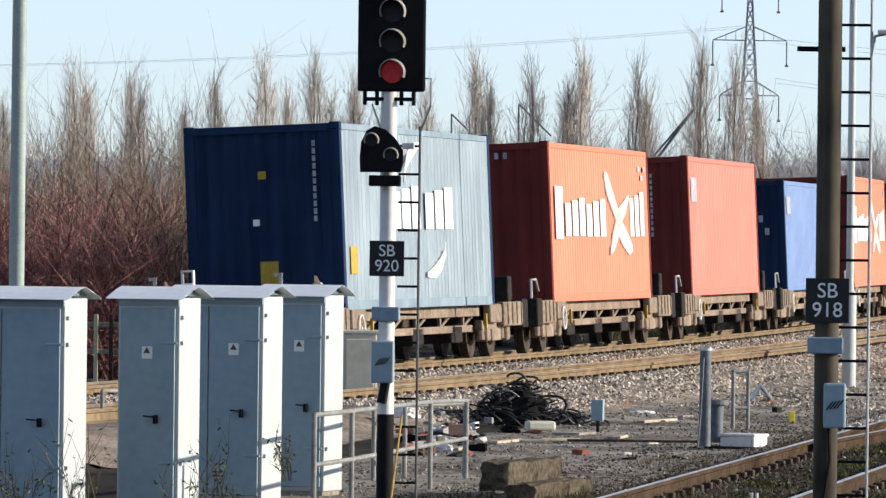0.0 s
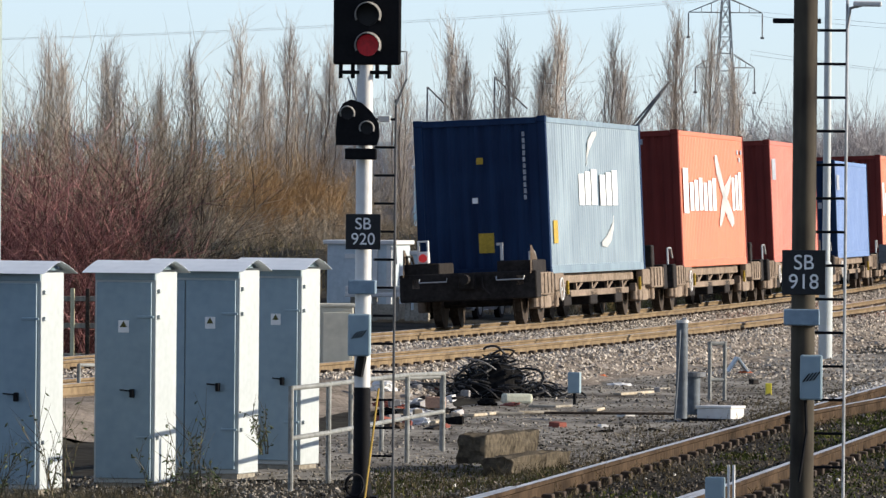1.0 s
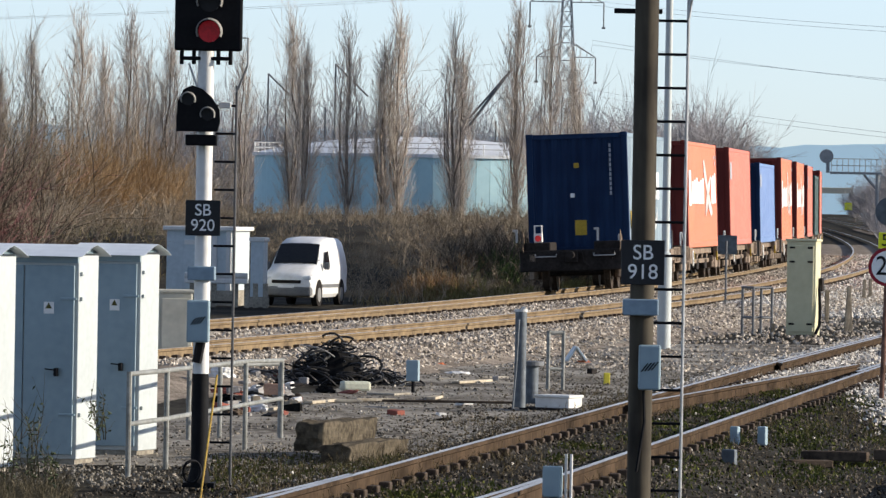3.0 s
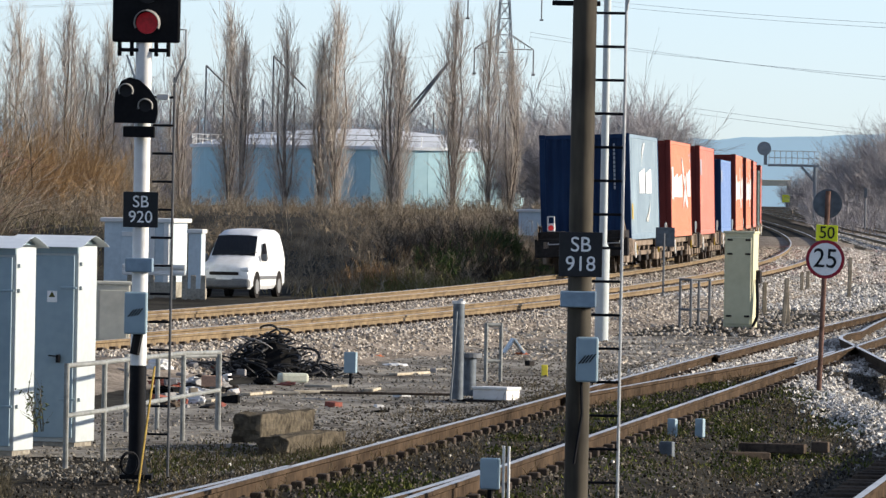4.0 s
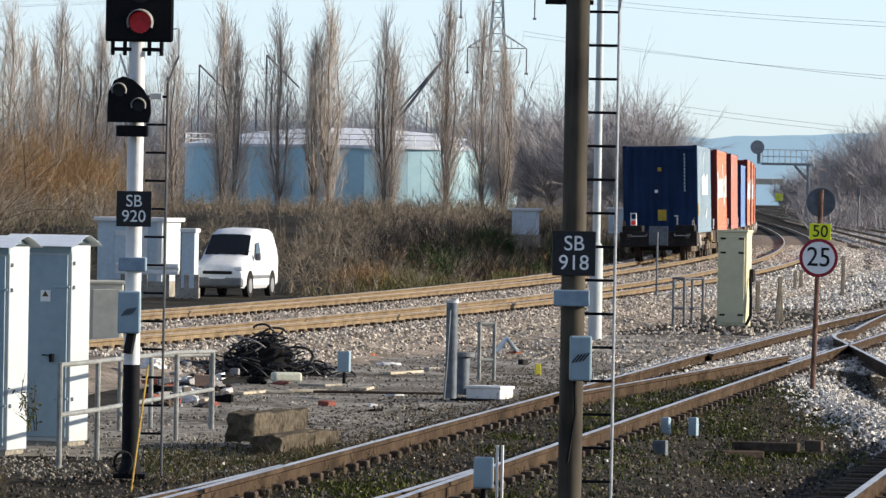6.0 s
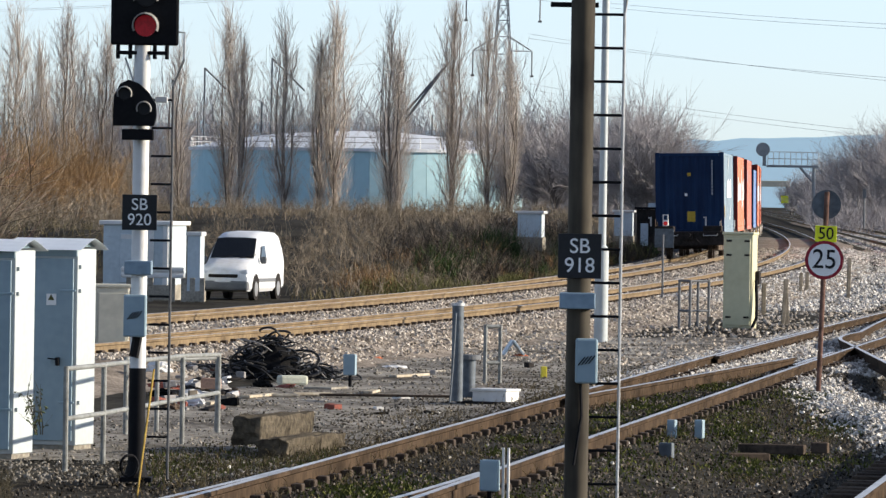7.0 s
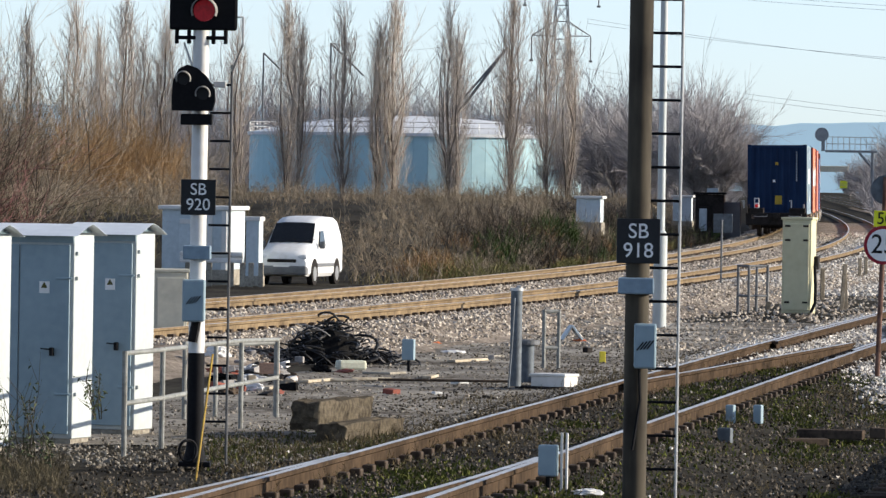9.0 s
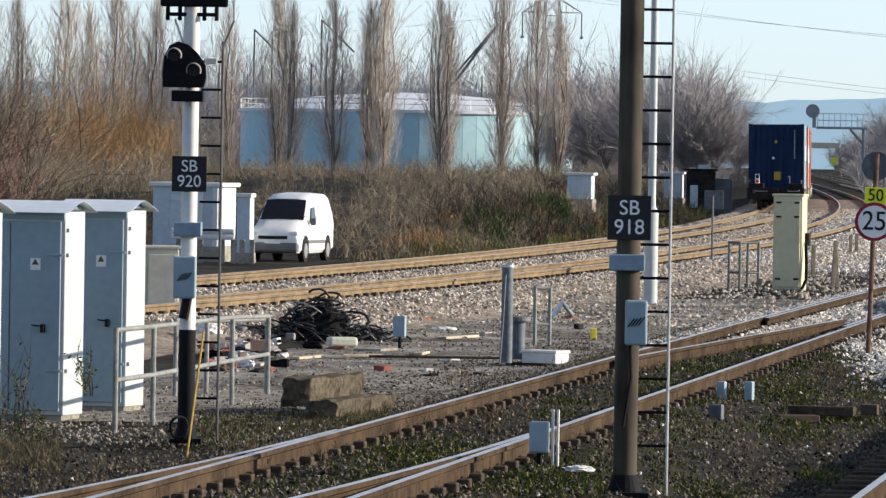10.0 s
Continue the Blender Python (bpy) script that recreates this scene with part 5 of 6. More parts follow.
ORANGE = mat("orange_plastic", (0.62, 0.16, 0.04), 0.5, dark=(0.45, 0.10, 0.03))
GREENWHITE = mat("dirty_cream_plastic", (0.62, 0.62, 0.48), 0.5, dark=(0.45, 0.45, 0.34))
junk("plastic_crate", "dirty cream plastic casing among the scrap cable", "casing", pose(-2.056, 84.000, -0.260, 0, 0, 14), GREENWHITE, slab(0.36, 0.22, 0.12, 0.03))
junk("plastic_bag", "white plastic bag on the ground", "bag", pose(-0.888, 95.000, -0.338), WHITEPAINT, crumple(0.20, 0.2, 0.05, 3))
junk("plastic_bag", "white plastic sack behind the railing", "bag", pose(-3.711, 84.000, -0.128), WHITEPAINT, crumple(0.16, 0.2, 0.10, 6))
junk("plastic_bag", "white plastic bag beside the siding", "bag", pose(1.686, 92.000, -0.301), WHITEPAINT, crumple(0.07, 0.1, 0.03, 9))
junk("plastic_bag", "white rubbish bag between the rails", "bag", pose(0.527, 49.000, -0.149), WHITEPAINT, crumple(0.11, 0.1, 0.03, 4))
junk("orange_rubbish", "crumpled orange plastic rubbish", "rubbish", pose(-1.172, 98.000, -0.297), ORANGE, crumple(0.09, 0.1, 0.05, 1))
junk("orange_rubbish", "crumpled orange rubbish beside the white boards", "rubbish", pose(0.911, 100.000, -0.226), ORANGE, crumple(0.10, 0.12, 0.02, 5))
for rot, u in ((34, -0.145), (-36, 0.15)):
    x, y, z = 0.794, 100.000, -0.211
    junk("white_board", "pale board leaning to form a tent shape", "board", pose(x + u, y, z, 0, rot, 8), HUTGREY, slab(0.028, 0.30, 0.26, 0.004))
junk("marker_peg", "short bright yellow marker peg in the ground", "marker peg", pose(1.133, 90.000, -0.318, 0, 0, 8), mat("yellow_marker_paint", (0.72, 0.62, 0.06), 0.5, dark=(0.55, 0.45, 0.05)), slab(0.08, 0.06, 0.19, 0.008))
junk("timber_plank", "pale weathered plank lying on the cinders", "plank", pose(-2.163, 80.000, -0.285, 0, 0, 12), CONCRETE, slab(0.55, 0.25, 0.035))
junk("timber_plank", "pale weathered plank lying on the cinders", "plank", pose(-1.603, 82.000, -0.245, 0, 0, -18), CONCRETE, slab(0.36, 0.6, 0.03))
junk("timber_plank", "long dark plank lying on the cinders", "plank", pose(-0.863, 80.000, -0.269, 0, 0, 3), SLEEPER, slab(1.55, 0.08, 0.03))
junk("timber_plank", "long pale edging board in the ground", "plank", pose(-0.691, 92.000, -0.320, 0, 0, 62), CONCRETE, slab(2.0, 0.12, 0.05))
junk("brick", "hollow orange clay block among the rubbish", "block", pose(-2.917, 80.000, -0.211, 0, 0, -15), mat("clay_block", (0.50, 0.30, 0.2), 0.8), slab(0.20, 0.2, 0.13, 0.012))
SCRAP = [(-3.197, 80.000, -0.216), (-3.128, 82.000, -0.176), (-3.389, 83.000, -0.152), (-3.398, 80.000, -0.180), (-2.785, 84.000, -0.196), (-3.051, 78.000, -0.222), (-1.432, 84.000, -0.298), (-2.727, 85.000, -0.193), (-0.339, 90.000, -0.239), (0.955, 92.000, -0.176)]
r9 = random.Random(9)
for k, p in enumerate(SCRAP):
    junk("scrap_piece", "piece of discarded scrap on the cinders", "scrap", pose(p[0], p[1], p[2] - 0.02, 0, r9.uniform(-8, 8), r9.uniform(0, 90)), r9.choice((CABLEGREY, GRIME, WOOD, CABLEGREY)), slab(r9.uniform(0.07, 0.17), r9.uniform(0.06, 0.15), r9.uniform(0.03, 0.09), 0.012))


def old_beam(label, m, sx, sy, sz, seed):
    def make(bm):
        box(bm, (0, 0, sz / 2), (sx, sy, sz), 0.012)
        bmesh.ops.subdivide_edges(bm, edges=bm.edges, cuts=7, use_grid_fill=True)
        for v in bm.verts:
            v.co += Vector((1, 1.5, 1)) * (0.035 * noise.noise(v.co * 4 + Vector((seed, 0, 0))) + 0.02 * noise.noise(v.co * 13 + Vector((seed, 5, 0))))
    return junk("concrete_beam", label, "concrete beam", m, OLDCONCRETE, make)


old_beam("broken weathered concrete beam resting on another", pose(-1.711, 63.000, -0.193, 0, 0, -13), 0.27, 1.9, 0.25, 1)
old_beam("broken weathered concrete beam lying in weeds", pose(-1.409, 62.000, -0.260, 0, 0, -15), 0.29, 1.9, 0.16, 4)

junk("timber_baulk", "black tarred timber baulk lying in the cinders", "timber baulk", pose(2.949, 63.500, -0.257, 0, 0, -8), SLEEPER, slab(0.62, 0.25, 0.09))
junk("timber_baulk", "black tarred timber baulk lying in the cinders", "timber baulk", pose(2.669, 62.500, -0.286, 0, 0, 12), SLEEPER, slab(0.4, 0.2, 0.07))
junk("timber_baulk", "dark rotten timber in the weeds beside the siding", "timber baulk", pose(3.425, 64.000, -0.262, 0, 0, -8), SLEEPER, slab(0.16, 0.2, 0.10))


def palisade(m):
    th = thing("paling_fence", "cream concrete paling fence, most palings darkened as if in shadow", "fence", m)
    for k in range(12):
        bm = bm_new()
        box(bm, (k * 0.27, 0, 0.72), (0.07, 0.05, 1.42), 0.008)
        # Two palings in three are coloured dark for the passing train's shadow.
        part("paling", bm, CREAM if k % 3 == 0 else SLEEPER, th)
    for z in (0.25, 0.78, 1.25):
        bm = bm_new()
        box(bm, (1.47, 0.05, z), (3.05, 0.05, 0.09), 0.008)
        part("rail", bm, CONCRETE, th)
    return th


palisade(pose(-12.3, 118.5, -0.72, 0, 0, -6))
th = thing("cable_coil", "loop of black cable at the foot of the signal post", "cable", pose(-2.699, 55.200, -0.234))
bm = bm_new()
path_rod(bm, [(0.03 + 0.07 * math.cos(a), 0.03 * math.sin(2 * a), 0.10 + 0.09 * math.sin(a)) for a in [6.28 * k / 20 for k in range(21)]], 0.013)
part("loop", bm, BLACK, th)


# ---- rubbish behind the railing ----
BRICKRED = mat("dull_red_rubbish", (0.30, 0.10, 0.07), 0.8, dark=(0.18, 0.06, 0.045))
r4 = random.Random(44)
for k in range(68):
    y = r4.uniform(74, 88)
    x = r4.uniform(-0.0440, -0.0330) * y if k < 60 else r4.uniform(-0.032, 0.008) * y
    paint = r4.choice((CABLEGREY, GRIME, WOOD, WHITEPAINT, CABLECORE, GRIME, BRICKRED, SLEEPER))
    m = pose(x, y, shape_height(x, y) + 0.0, r4.uniform(-12, 12), r4.uniform(-14, 14), r4.uniform(0, 180))
    if k % 4 == 3:
        junk("rubbish_bundle", "crumpled rubbish dumped on the cinders", "rubbish", m, paint, crumple(r4.uniform(0.06, 0.14), r4.uniform(0.08, 0.2), r4.uniform(0.03, 0.08), k))
    else:
        junk("scrap_piece", "piece of discarded scrap on the cinders", "scrap", m, paint, slab(r4.uniform(0.05, 0.17), r4.uniform(0.06, 0.22), r4.uniform(0.03, 0.1), 0.008))
PALEWOOD = mat("pale_split_wood", (0.50, 0.44, 0.34), 0.9, dark=(0.30, 0.25, 0.18), scale=3, fine=20)
for x, y, turn, ln in ((-2.35, 79.5, 76, 1.1), (-1.75, 81.0, 20, 0.5), (-2.75, 76.5, 80, 0.9), (-1.05, 82.5, 84, 0.8), (-0.65, 90.0, 72, 1.4)):
    junk("timber_plank", "pale split plank lying on the cinders", "plank", pose(x, y, shape_height(x, y) + 0.012, 0, 0, turn), PALEWOOD, slab(ln, 0.12, 0.035))


# ---- points and crossing of the siding ----
points = thing("turnout", "worn points and crossing rails of the siding", "railway points", pose(0, 0, 0), kind="structure")


def blade(y):
    return line_near(y) - 0.0022 * max(0, 53 - y) ** 2


rail("switch_rail", blade, -0.79, 30, 52, points, steel=RUST_DARK)
rail("switch_rail", blade, 0.70, 30, 52, points, steel=RUST_DARK)


def branch(y):
    if y < 103:
        return 5.78 + 0.015 * (y - 97.5)
    return 5.86 + 0.00035 * (y - 103) ** 2 + 0.085 * (y - 103) * min(1, (y - 103) / 8)


rail("crossing_rail", branch, 0.0, 60, 150, points, 1.0, steel=RUST_DARK)
rail("check_rail", line_near, 0.67, 88, 97, points, steel=RUST_DARK)
rail("check_rail", line_near, -0.66, 92, 112, points, steel=RUST_DARK)
rail("closure_rail", lambda y: line_near(y) - 0.62 + 0.05 * (y - 72), 0.0, 72, 92, points, steel=RUST_DARK)

# ---- great round water tank behind the poplars ----
TANKBLUE = mat("pale_blue_tank_cladding", (0.42, 0.61, 0.64), 0.6, dark=(0.34, 0.52, 0.56), scale=0.2, fine=1.5, spread=0.9)
TANKROOF = mat("white_tank_roof", (0.68, 0.70, 0.71), 0.6, dark=(0.55, 0.57, 0.58), scale=0.2, fine=1.5)


def tank():
    th = thing("storage_tank", "huge pale blue round storage tank with a shallow white domed roof", "storage tank", pose(-10.3, 668, 0.2))
    r, n = 16.4, 72
    for k in range(n):
        a0, a1 = 2 * math.pi * k / n, 2 * math.pi * (k + 1) / n
        bm = bm_new()
        q = [(math.cos(a) * rr, math.sin(a) * rr) for a in (a0 + 0.0008, a1 - 0.0008) for rr in (r, r - 0.12)]
        lo = [bm.verts.new((x, y, 0)) for x, y in q]
        hi = [bm.verts.new((x, y, 6.2)) for x, y in q]
        for a, b in ((0, 2), (1, 3), (0, 1), (2, 3)):
            bm.faces.new((lo[a], lo[b], hi[b], hi[a]))
        bmesh.ops.recalc_face_normals(bm, faces=bm.faces)
        part("panel", bm, TANKBLUE, th)
    bm = bm_new()
    rod(bm, (0, 0, 0), (0, 0, 6.1), r - 0.2, seg=72)
    part("core", bm, TANKBLUE, th)
    bm = bm_new()
    rod(bm, (0, 0, 6.15), (0, 0, 6.45), r + 0.25, seg=72)
    part("cornice", bm, TANKROOF, th)
    bm = bm_new()
    rings = [(r, 6.45), (r * 0.8, 7.15), (r * 0.55, 7.75), (r * 0.28, 8.1), (0.6, 8.25)]
    for (ra, za), (rb, zb) in zip(rings, rings[1:]):
        bmesh.ops.create_cone(bm, cap_ends=False, segments=72, radius1=ra, radius2=rb, depth=zb - za, matrix=Matrix.Translation((0, 0, (za + zb) / 2)))
    part("dome", bm, TANKROOF, th)
    for z in (0.55, 1.05):
        bm = bm_new()
        path_rod(bm, [(math.cos(2 * math.pi * k / 48) * r, math.sin(2 * math.pi * k / 48) * r, 6.45 + z) for k in range(49)], 0.035, 4)
        part("roof_rail", bm, GALV, th)
    for k in range(48):
        bm = bm_new()
        a = 2 * math.pi * k / 48
        rod(bm, (math.cos(a) * r, math.sin(a) * r, 6.45), (math.cos(a) * r, math.sin(a) * r, 7.5), 0.035, seg=4)
        part("rail_post", bm, GALV, th)


tank()

# ---- pylon, masts, wires ----
LATTICE = mat("weathered_lattice_steel", (0.30, 0.32, 0.33), 0.7, 0.2, dark=(0.22, 0.24, 0.25))


def pylon(m):
    th = thing("electricity_pylon", "tall grey lattice steel electricity pylon", "pylon", m)
    bm = bm_new()

    def half(z):
        return 2.4 - 1.9 * min(1, z / 34) if z < 34 else 0.5 - 0.45 * (z - 34) / 9
    levels = [0, 5, 9.5, 13.5, 17, 20, 23, 25.6, 28, 30.2, 32.4, 34.4, 36.4, 38.4, 40.4, 43]
    for a, b in zip(levels, levels[1:]):
        h0, h1 = half(a), half(b)
        c0 = [(-h0, -h0, a), (h0, -h0, a), (h0, h0, a), (-h0, h0, a)]
        c1 = [(-h1, -h1, b), (h1, -h1, b), (h1, h1, b), (-h1, h1, b)]
        for k in range(4):
            j = (k + 1) % 4
            rod(bm, c0[k], c1[k], 0.10, seg=4)
            rod(bm, c0[k], c1[j], 0.05, seg=4)
            rod(bm, c0[j], c1[k], 0.05, seg=4)
            rod(bm, c1[k], c1[j], 0.05, seg=4)
    part("tower", bm, LATTICE, th)
    for z, reach in ((23.5, 4.4), (31.6, 5.5), (39.5, 4.2)):
        for sx in (-1, 1):
            bm = bm_new()
            w = half(z)
            tip = (sx * reach, 0, z)
            for y in (-w, w):
                rod(bm, (sx * w, y, z), tip, 0.07, seg=4)
                rod(bm, (sx * w, y, z + 2.0), tip, 0.07, seg=4)
            for t in (0.3, 0.6):
                rod(bm, (sx * (w + (reach - w) * t), 0, z), (sx * (w + (reach - w) * t), 0, z + 2.0 * (1 - t)), 0.05, seg=4)
            arm = part("cross_arm", bm, LATTICE, th)
            bm = bm_new()
            path_rod(bm, [(tip[0], 0, z - 0.1), (tip[0], 0, z - 3.6)], 0.10, 6)
            box(bm, (tip[0], 0, z - 3.7), (0.5, 0.5, 0.3), 0.05)
            part("insulator", bm, VANGREY, arm)


pylon(pose(5.75, 1000, 0.3, 0, 0, 8))


def wire(label, pts, sag=0.0, r=0.02, material=GALV):
    th = thing("overhead_wire", label, "wire", pose(0, 0, 0), "overhead wires")
    bm = bm_new()
    a, b = Vector(pts[0]), Vector(pts[1])
    q = [a.lerp(b, k / 24) - Vector((0, 0, sag * 4 * (k / 24) * (1 - k / 24))) for k in range(25)]
    path_rod(bm, q, r, 4)
    part("conductor", bm, material, th)


WIRES = [((-111.452, 990.000, 26.477), (5.484, 1000.000, 33.785), 1.0), ((-113.706, 1010.000, 27.138), (5.505, 1000.500, 34.11), 1.0), ((-111.282, 990.000, 16.744), (2.496, 1000.000, 23.481), 2.0),
         ((9.531, 1000.000, 26.355), (55.159, 760.000, 15.289), 0.5), ((9.542, 1000.000, 25.688), (55.150, 760.000, 15.795), 0.5), ((9.440, 1000.000, 31.520), (55.050, 760.000, 21.495), 0.5), ((9.429, 1000.000, 32.187), (55.042, 760.000, 22.001), 0.5),
         ((9.659, 1000.000, 19.022), (55.260, 760.000, 9.463), 0.6), ((9.673, 1000.000, 18.189), (55.269, 760.000, 8.956), 0.6)]
for a, b, sag in WIRES:
    wire("thin overhead power line across the sky", (a, b), sag)


def works_mast(m, h, boom=None):
    th = thing("works_mast", "thin dark steel mast in the works behind the trees", "mast", m)
    bm = bm_new()
    rod(bm, (0, 0, -1.0), (0, 0, h), 0.10, seg=6)
    part("mast", bm, VANGREY, th)
    if boom:
        bm = bm_new()
        rod(bm, (0, 0, h), boom, 0.09, seg=6)
        part("boom", bm, VANGREY, th)


works_mast(pose(-26.668, 700.000, 0.527), 14.5, (2.6, 0, 12.0))
works_mast(pose(-19.728, 700.000, 0.648), 15.5, (3.4, 0, 12.2))
works_mast(pose(-20.719, 700.000, 0.631), 11.0)
works_mast(pose(-3.105, 700.000, 0.938), 9.6)
works_mast(pose(-27.505, 705.000, 0.504), 10.0)
th = thing("crane_jib", "slanting grey crane jib among the poplars", "crane jib", pose(-6.373, 640.000, 7.910))
bm = bm_new()
a, b = Vector((0, 0, 0)), Vector((5.0, 0, 6.9))
rod(bm, a, b, 0.16, 0.12, seg=6)
rod(bm, a + Vector((-0.5, 0, 0.3)), b, 0.10, seg=6)
part("jib", bm, VANGREY, th)
bm = bm_new()
rod(bm, (0, 0, 0), (0, 0, -8.2), 0.25, seg=8)
part("mast", bm, VANGREY, th)

# ---- signal gantry and far bridge ----


def gantry():
    x, y, z = 31.155, 600.000, 0.444
    th = thing("signal_gantry", "cantilever signal gantry with a round signal head over the line", "signal gantry", pose(x, y, z))
    bm = bm_new()
    rod(bm, (0, 0, 0), (0, 0, 5.0), 0.16, seg=10)
    part("column", bm, LATTICE, th)
    bm = bm_new()
    box(bm, (-1.9, 0, 4.85), (4.6, 0.5, 0.22), 0.02)
    rod(bm, (0, 0, 3.4), (-1.2, 0, 4.75), 0.11, seg=6)
    part("walkway", bm, LATTICE, th)
    for zz in (5.5, 6.1):
        bm = bm_new()
        rod(bm, (-4.1, -0.25, zz), (0.4, -0.25, zz), 0.035, seg=5)
        part("rail", bm, GALV, th)
    for k in range(10):
        bm = bm_new()
        rod(bm, (-4.1 + 0.5 * k, -0.25, 4.9), (-4.1 + 0.5 * k, -0.25, 6.1), 0.03, seg=5)
        part("baluster", bm, GALV, th)
    bm = bm_new()
    disc(bm, (-4.55, -0.3, 6.3), 0.62, 0.12, 16)
    box(bm, (-4.4, 0, 5.6), (0.3, 0.3, 1.5))
    part("signal_head", bm, LATTICE, th, "grey back of a signal head")


gantry()
th = thing("far_bridge", "far cream road bridge across the line in haze", "bridge", pose(67.993, 1500.000, 6.164))
bm = bm_new()
box(bm, (0, 0, 0), (9, 6, 1.3), 0.1)
part("deck", bm, mat("pale_bridge_concrete", (0.55, 0.50, 0.38), 0.8, dark=(0.45, 0.41, 0.31)), th)
for x in (-4.2, 4.2):
    bm = bm_new()
    box(bm, (x, 0, -3), (0.8, 5, 5.2))
    part("abutment", bm, CONCRETE, th)
th = thing("speed_board", "small yellow board beside the far line", "sign", pose(42.953, 900.000, 1.276))
bm = bm_new()
rod(bm, (0, 0, 0), (0, 0, 0.8), 0.05, seg=6)
part("post", bm, VANGREY, th)
bm = bm_new()
box(bm, (0, 0, 1.2), (1.0, 0.05, 1.0), 0.02)
part("board", bm, SIGNYEL, th)
th = thing("far_signal_post", "distant signal post beside the line", "signal", pose(29.721, 500.000, 0.244))
bm = bm_new()
rod(bm, (0, 0, 0), (0, 0, 2.9), 0.07, seg=8)
box(bm, (0, 0, 2.6), (0.25, 0.2, 0.7), 0.02)
part("post", bm, VANGREY, th)

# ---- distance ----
# Distance haze is put into the blue, with a glow to lift it.
HAZE = mat("glowing_haze_blue", (0.34, 0.48, 0.55), 1.0, dark=(0.31, 0.445, 0.51), scale=0.01, fine=0.06, emit=0.5)


def ridge(name, y, x0, x1, base, top, seed, material):
    n, v = 160, []
    for k in range(n + 1):
        x = x0 + (x1 - x0) * k / n
        z = top * (0.75 + 0.35 * noise.noise((x * 0.006, seed, 0)) + 0.05 * noise.noise((x * 0.05, seed, 1)))
        v += [(x, y, base), (x, y, z), (x, y + 60, base)]
    f = []
    for k in range(n):
        a, b = 3 * k, 3 * k + 3
        f += [(a, b, b + 1, a + 1), (a + 1, b + 1, b + 2, a + 2)]
    return tagged(raw(name, v, f, material), "low blue hazy hills on the horizon", "hills", kind="structure")


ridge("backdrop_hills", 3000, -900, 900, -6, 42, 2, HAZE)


# ---- shrubs, thickets and winter trees ----
def thicket(name, label, region, count, h, material, seed, depth=1, r=0.012, up=0.05, spread=0.7, kids=2, category="brushwood"):
    """Stems over a patch; region(rng) gives x, y and a height factor."""
    q = random.Random(seed)
    segs = []
    for _ in range(count):
        x, y, k = region(q)
        z = shape_height(x, y)
        way = Vector((q.gauss(0, 0.35), q.gauss(0, 0.35), 1))
        grow(q, segs, (x, y, z - min(0.05, 0.1 * h)), way, h * k * q.uniform(0.5, 1.0), r, depth, spread, up, kids, 0.18)
    v, f = sticks(segs)
    return tagged(raw(name, v, f, material), label, category, kind="stuff")


def strip(y0, y1, lo, hi, taper=1.0):
    """A strip beyond the main line, lo to hi metres from it."""
    def at(q):
        y = q.uniform(y0, y1)
        off = q.uniform(lo, hi)
        while noise.noise((off * 0.45, y * 0.09, lo * 7.0)) < 0.02 or (225 < y < 259 and abs(line_main(y) - off - 0.0102 * y) < 0.9):
            y, off = q.uniform(y0, y1), q.uniform(lo, hi)
        return line_main(y) - off, y, 0.55 + 0.45 * min(1, (off - lo) / max(0.5, (hi - lo) * 0.6)) * taper
    return at


def wide(u0, u1, y0, y1):
    """A patch given by its sides at 1000 m and its depth."""
    def at(q):
        y = q.uniform(y0, y1)
        return q.uniform(u0, u1) * y / 1000, y, q.uniform(0.6, 1.0)
    return at


thicket("bank_brush", "tangled brown brushwood and brambles on the bank", strip(186, 330, 4.0, 13.0), 1000, 1.25, TWIG_BROWN, 31, 2, 0.014)
# Dark stems double as the shadowed hollows between the clumps.
thicket("bank_brush_dark", "dark bramble stems and painted shade of hollows on the bank", strip(205, 330, 3.2, 9.0), 330, 1.5, TWIG_DARK, 32, 2, 0.018)
thicket("bank_grass", "dry straw-coloured grass on the bank", strip(180, 330, 3.0, 9.0), 3500, 0.5, STRAW, 33, 0, 0.012)
thicket("bank_evergreen", "patches of green bramble leaves on the bank", strip(215, 300, 3.0, 8.0), 420, 0.9, LEAF, 34, 2, 0.035)


def clump(x, y, wide, deep):
    def at(q):
        u = q.gauss(0, 0.5)
        return x + wide * u, y + deep * q.gauss(0, 0.5), max(0.35, 1.0 - 0.5 * abs(u))
    return at


BRACKEN = mat("rusty_brown_bracken", (0.36, 0.22, 0.11), 0.9, dark=(0.13, 0.08, 0.04), island=0.7)
OLIVE = mat("olive_bramble", (0.23, 0.21, 0.09), 0.85, dark=(0.08, 0.075, 0.03), island=0.7)
q = random.Random(88)
for k in range(26):
    y = q.uniform(192, 300)
    off = q.uniform(3.6, 10.0)
    nm, lab, paint, tall = (("bracken_clump", "rusty brown clump of dead bracken on the bank", BRACKEN, 0.8), ("bramble_clump", "olive green bramble clump on the bank", OLIVE, 0.7), ("dark_bramble", "dark tangled bramble clump on the bank", TWIG_DARK, 0.95))[k % 3]
    thicket(nm, lab, clump(line_main(y) - off, y, q.uniform(0.9, 1.7), q.uniform(2, 5)), 110, tall * q.uniform(0.8, 1.25), paint, 200 + k, 1, 0.016, kids=3)
x, y, z = 1.354, 247.000, 0.498
thicket("bank_ivy", "dark green ivy and bramble clump beside the lineside hut", clump(x, y, 1.0, 1.6), 230, 1.25, LEAF, 91, 2, 0.03)
x, y, z = 2.453, 251.000, 1.118
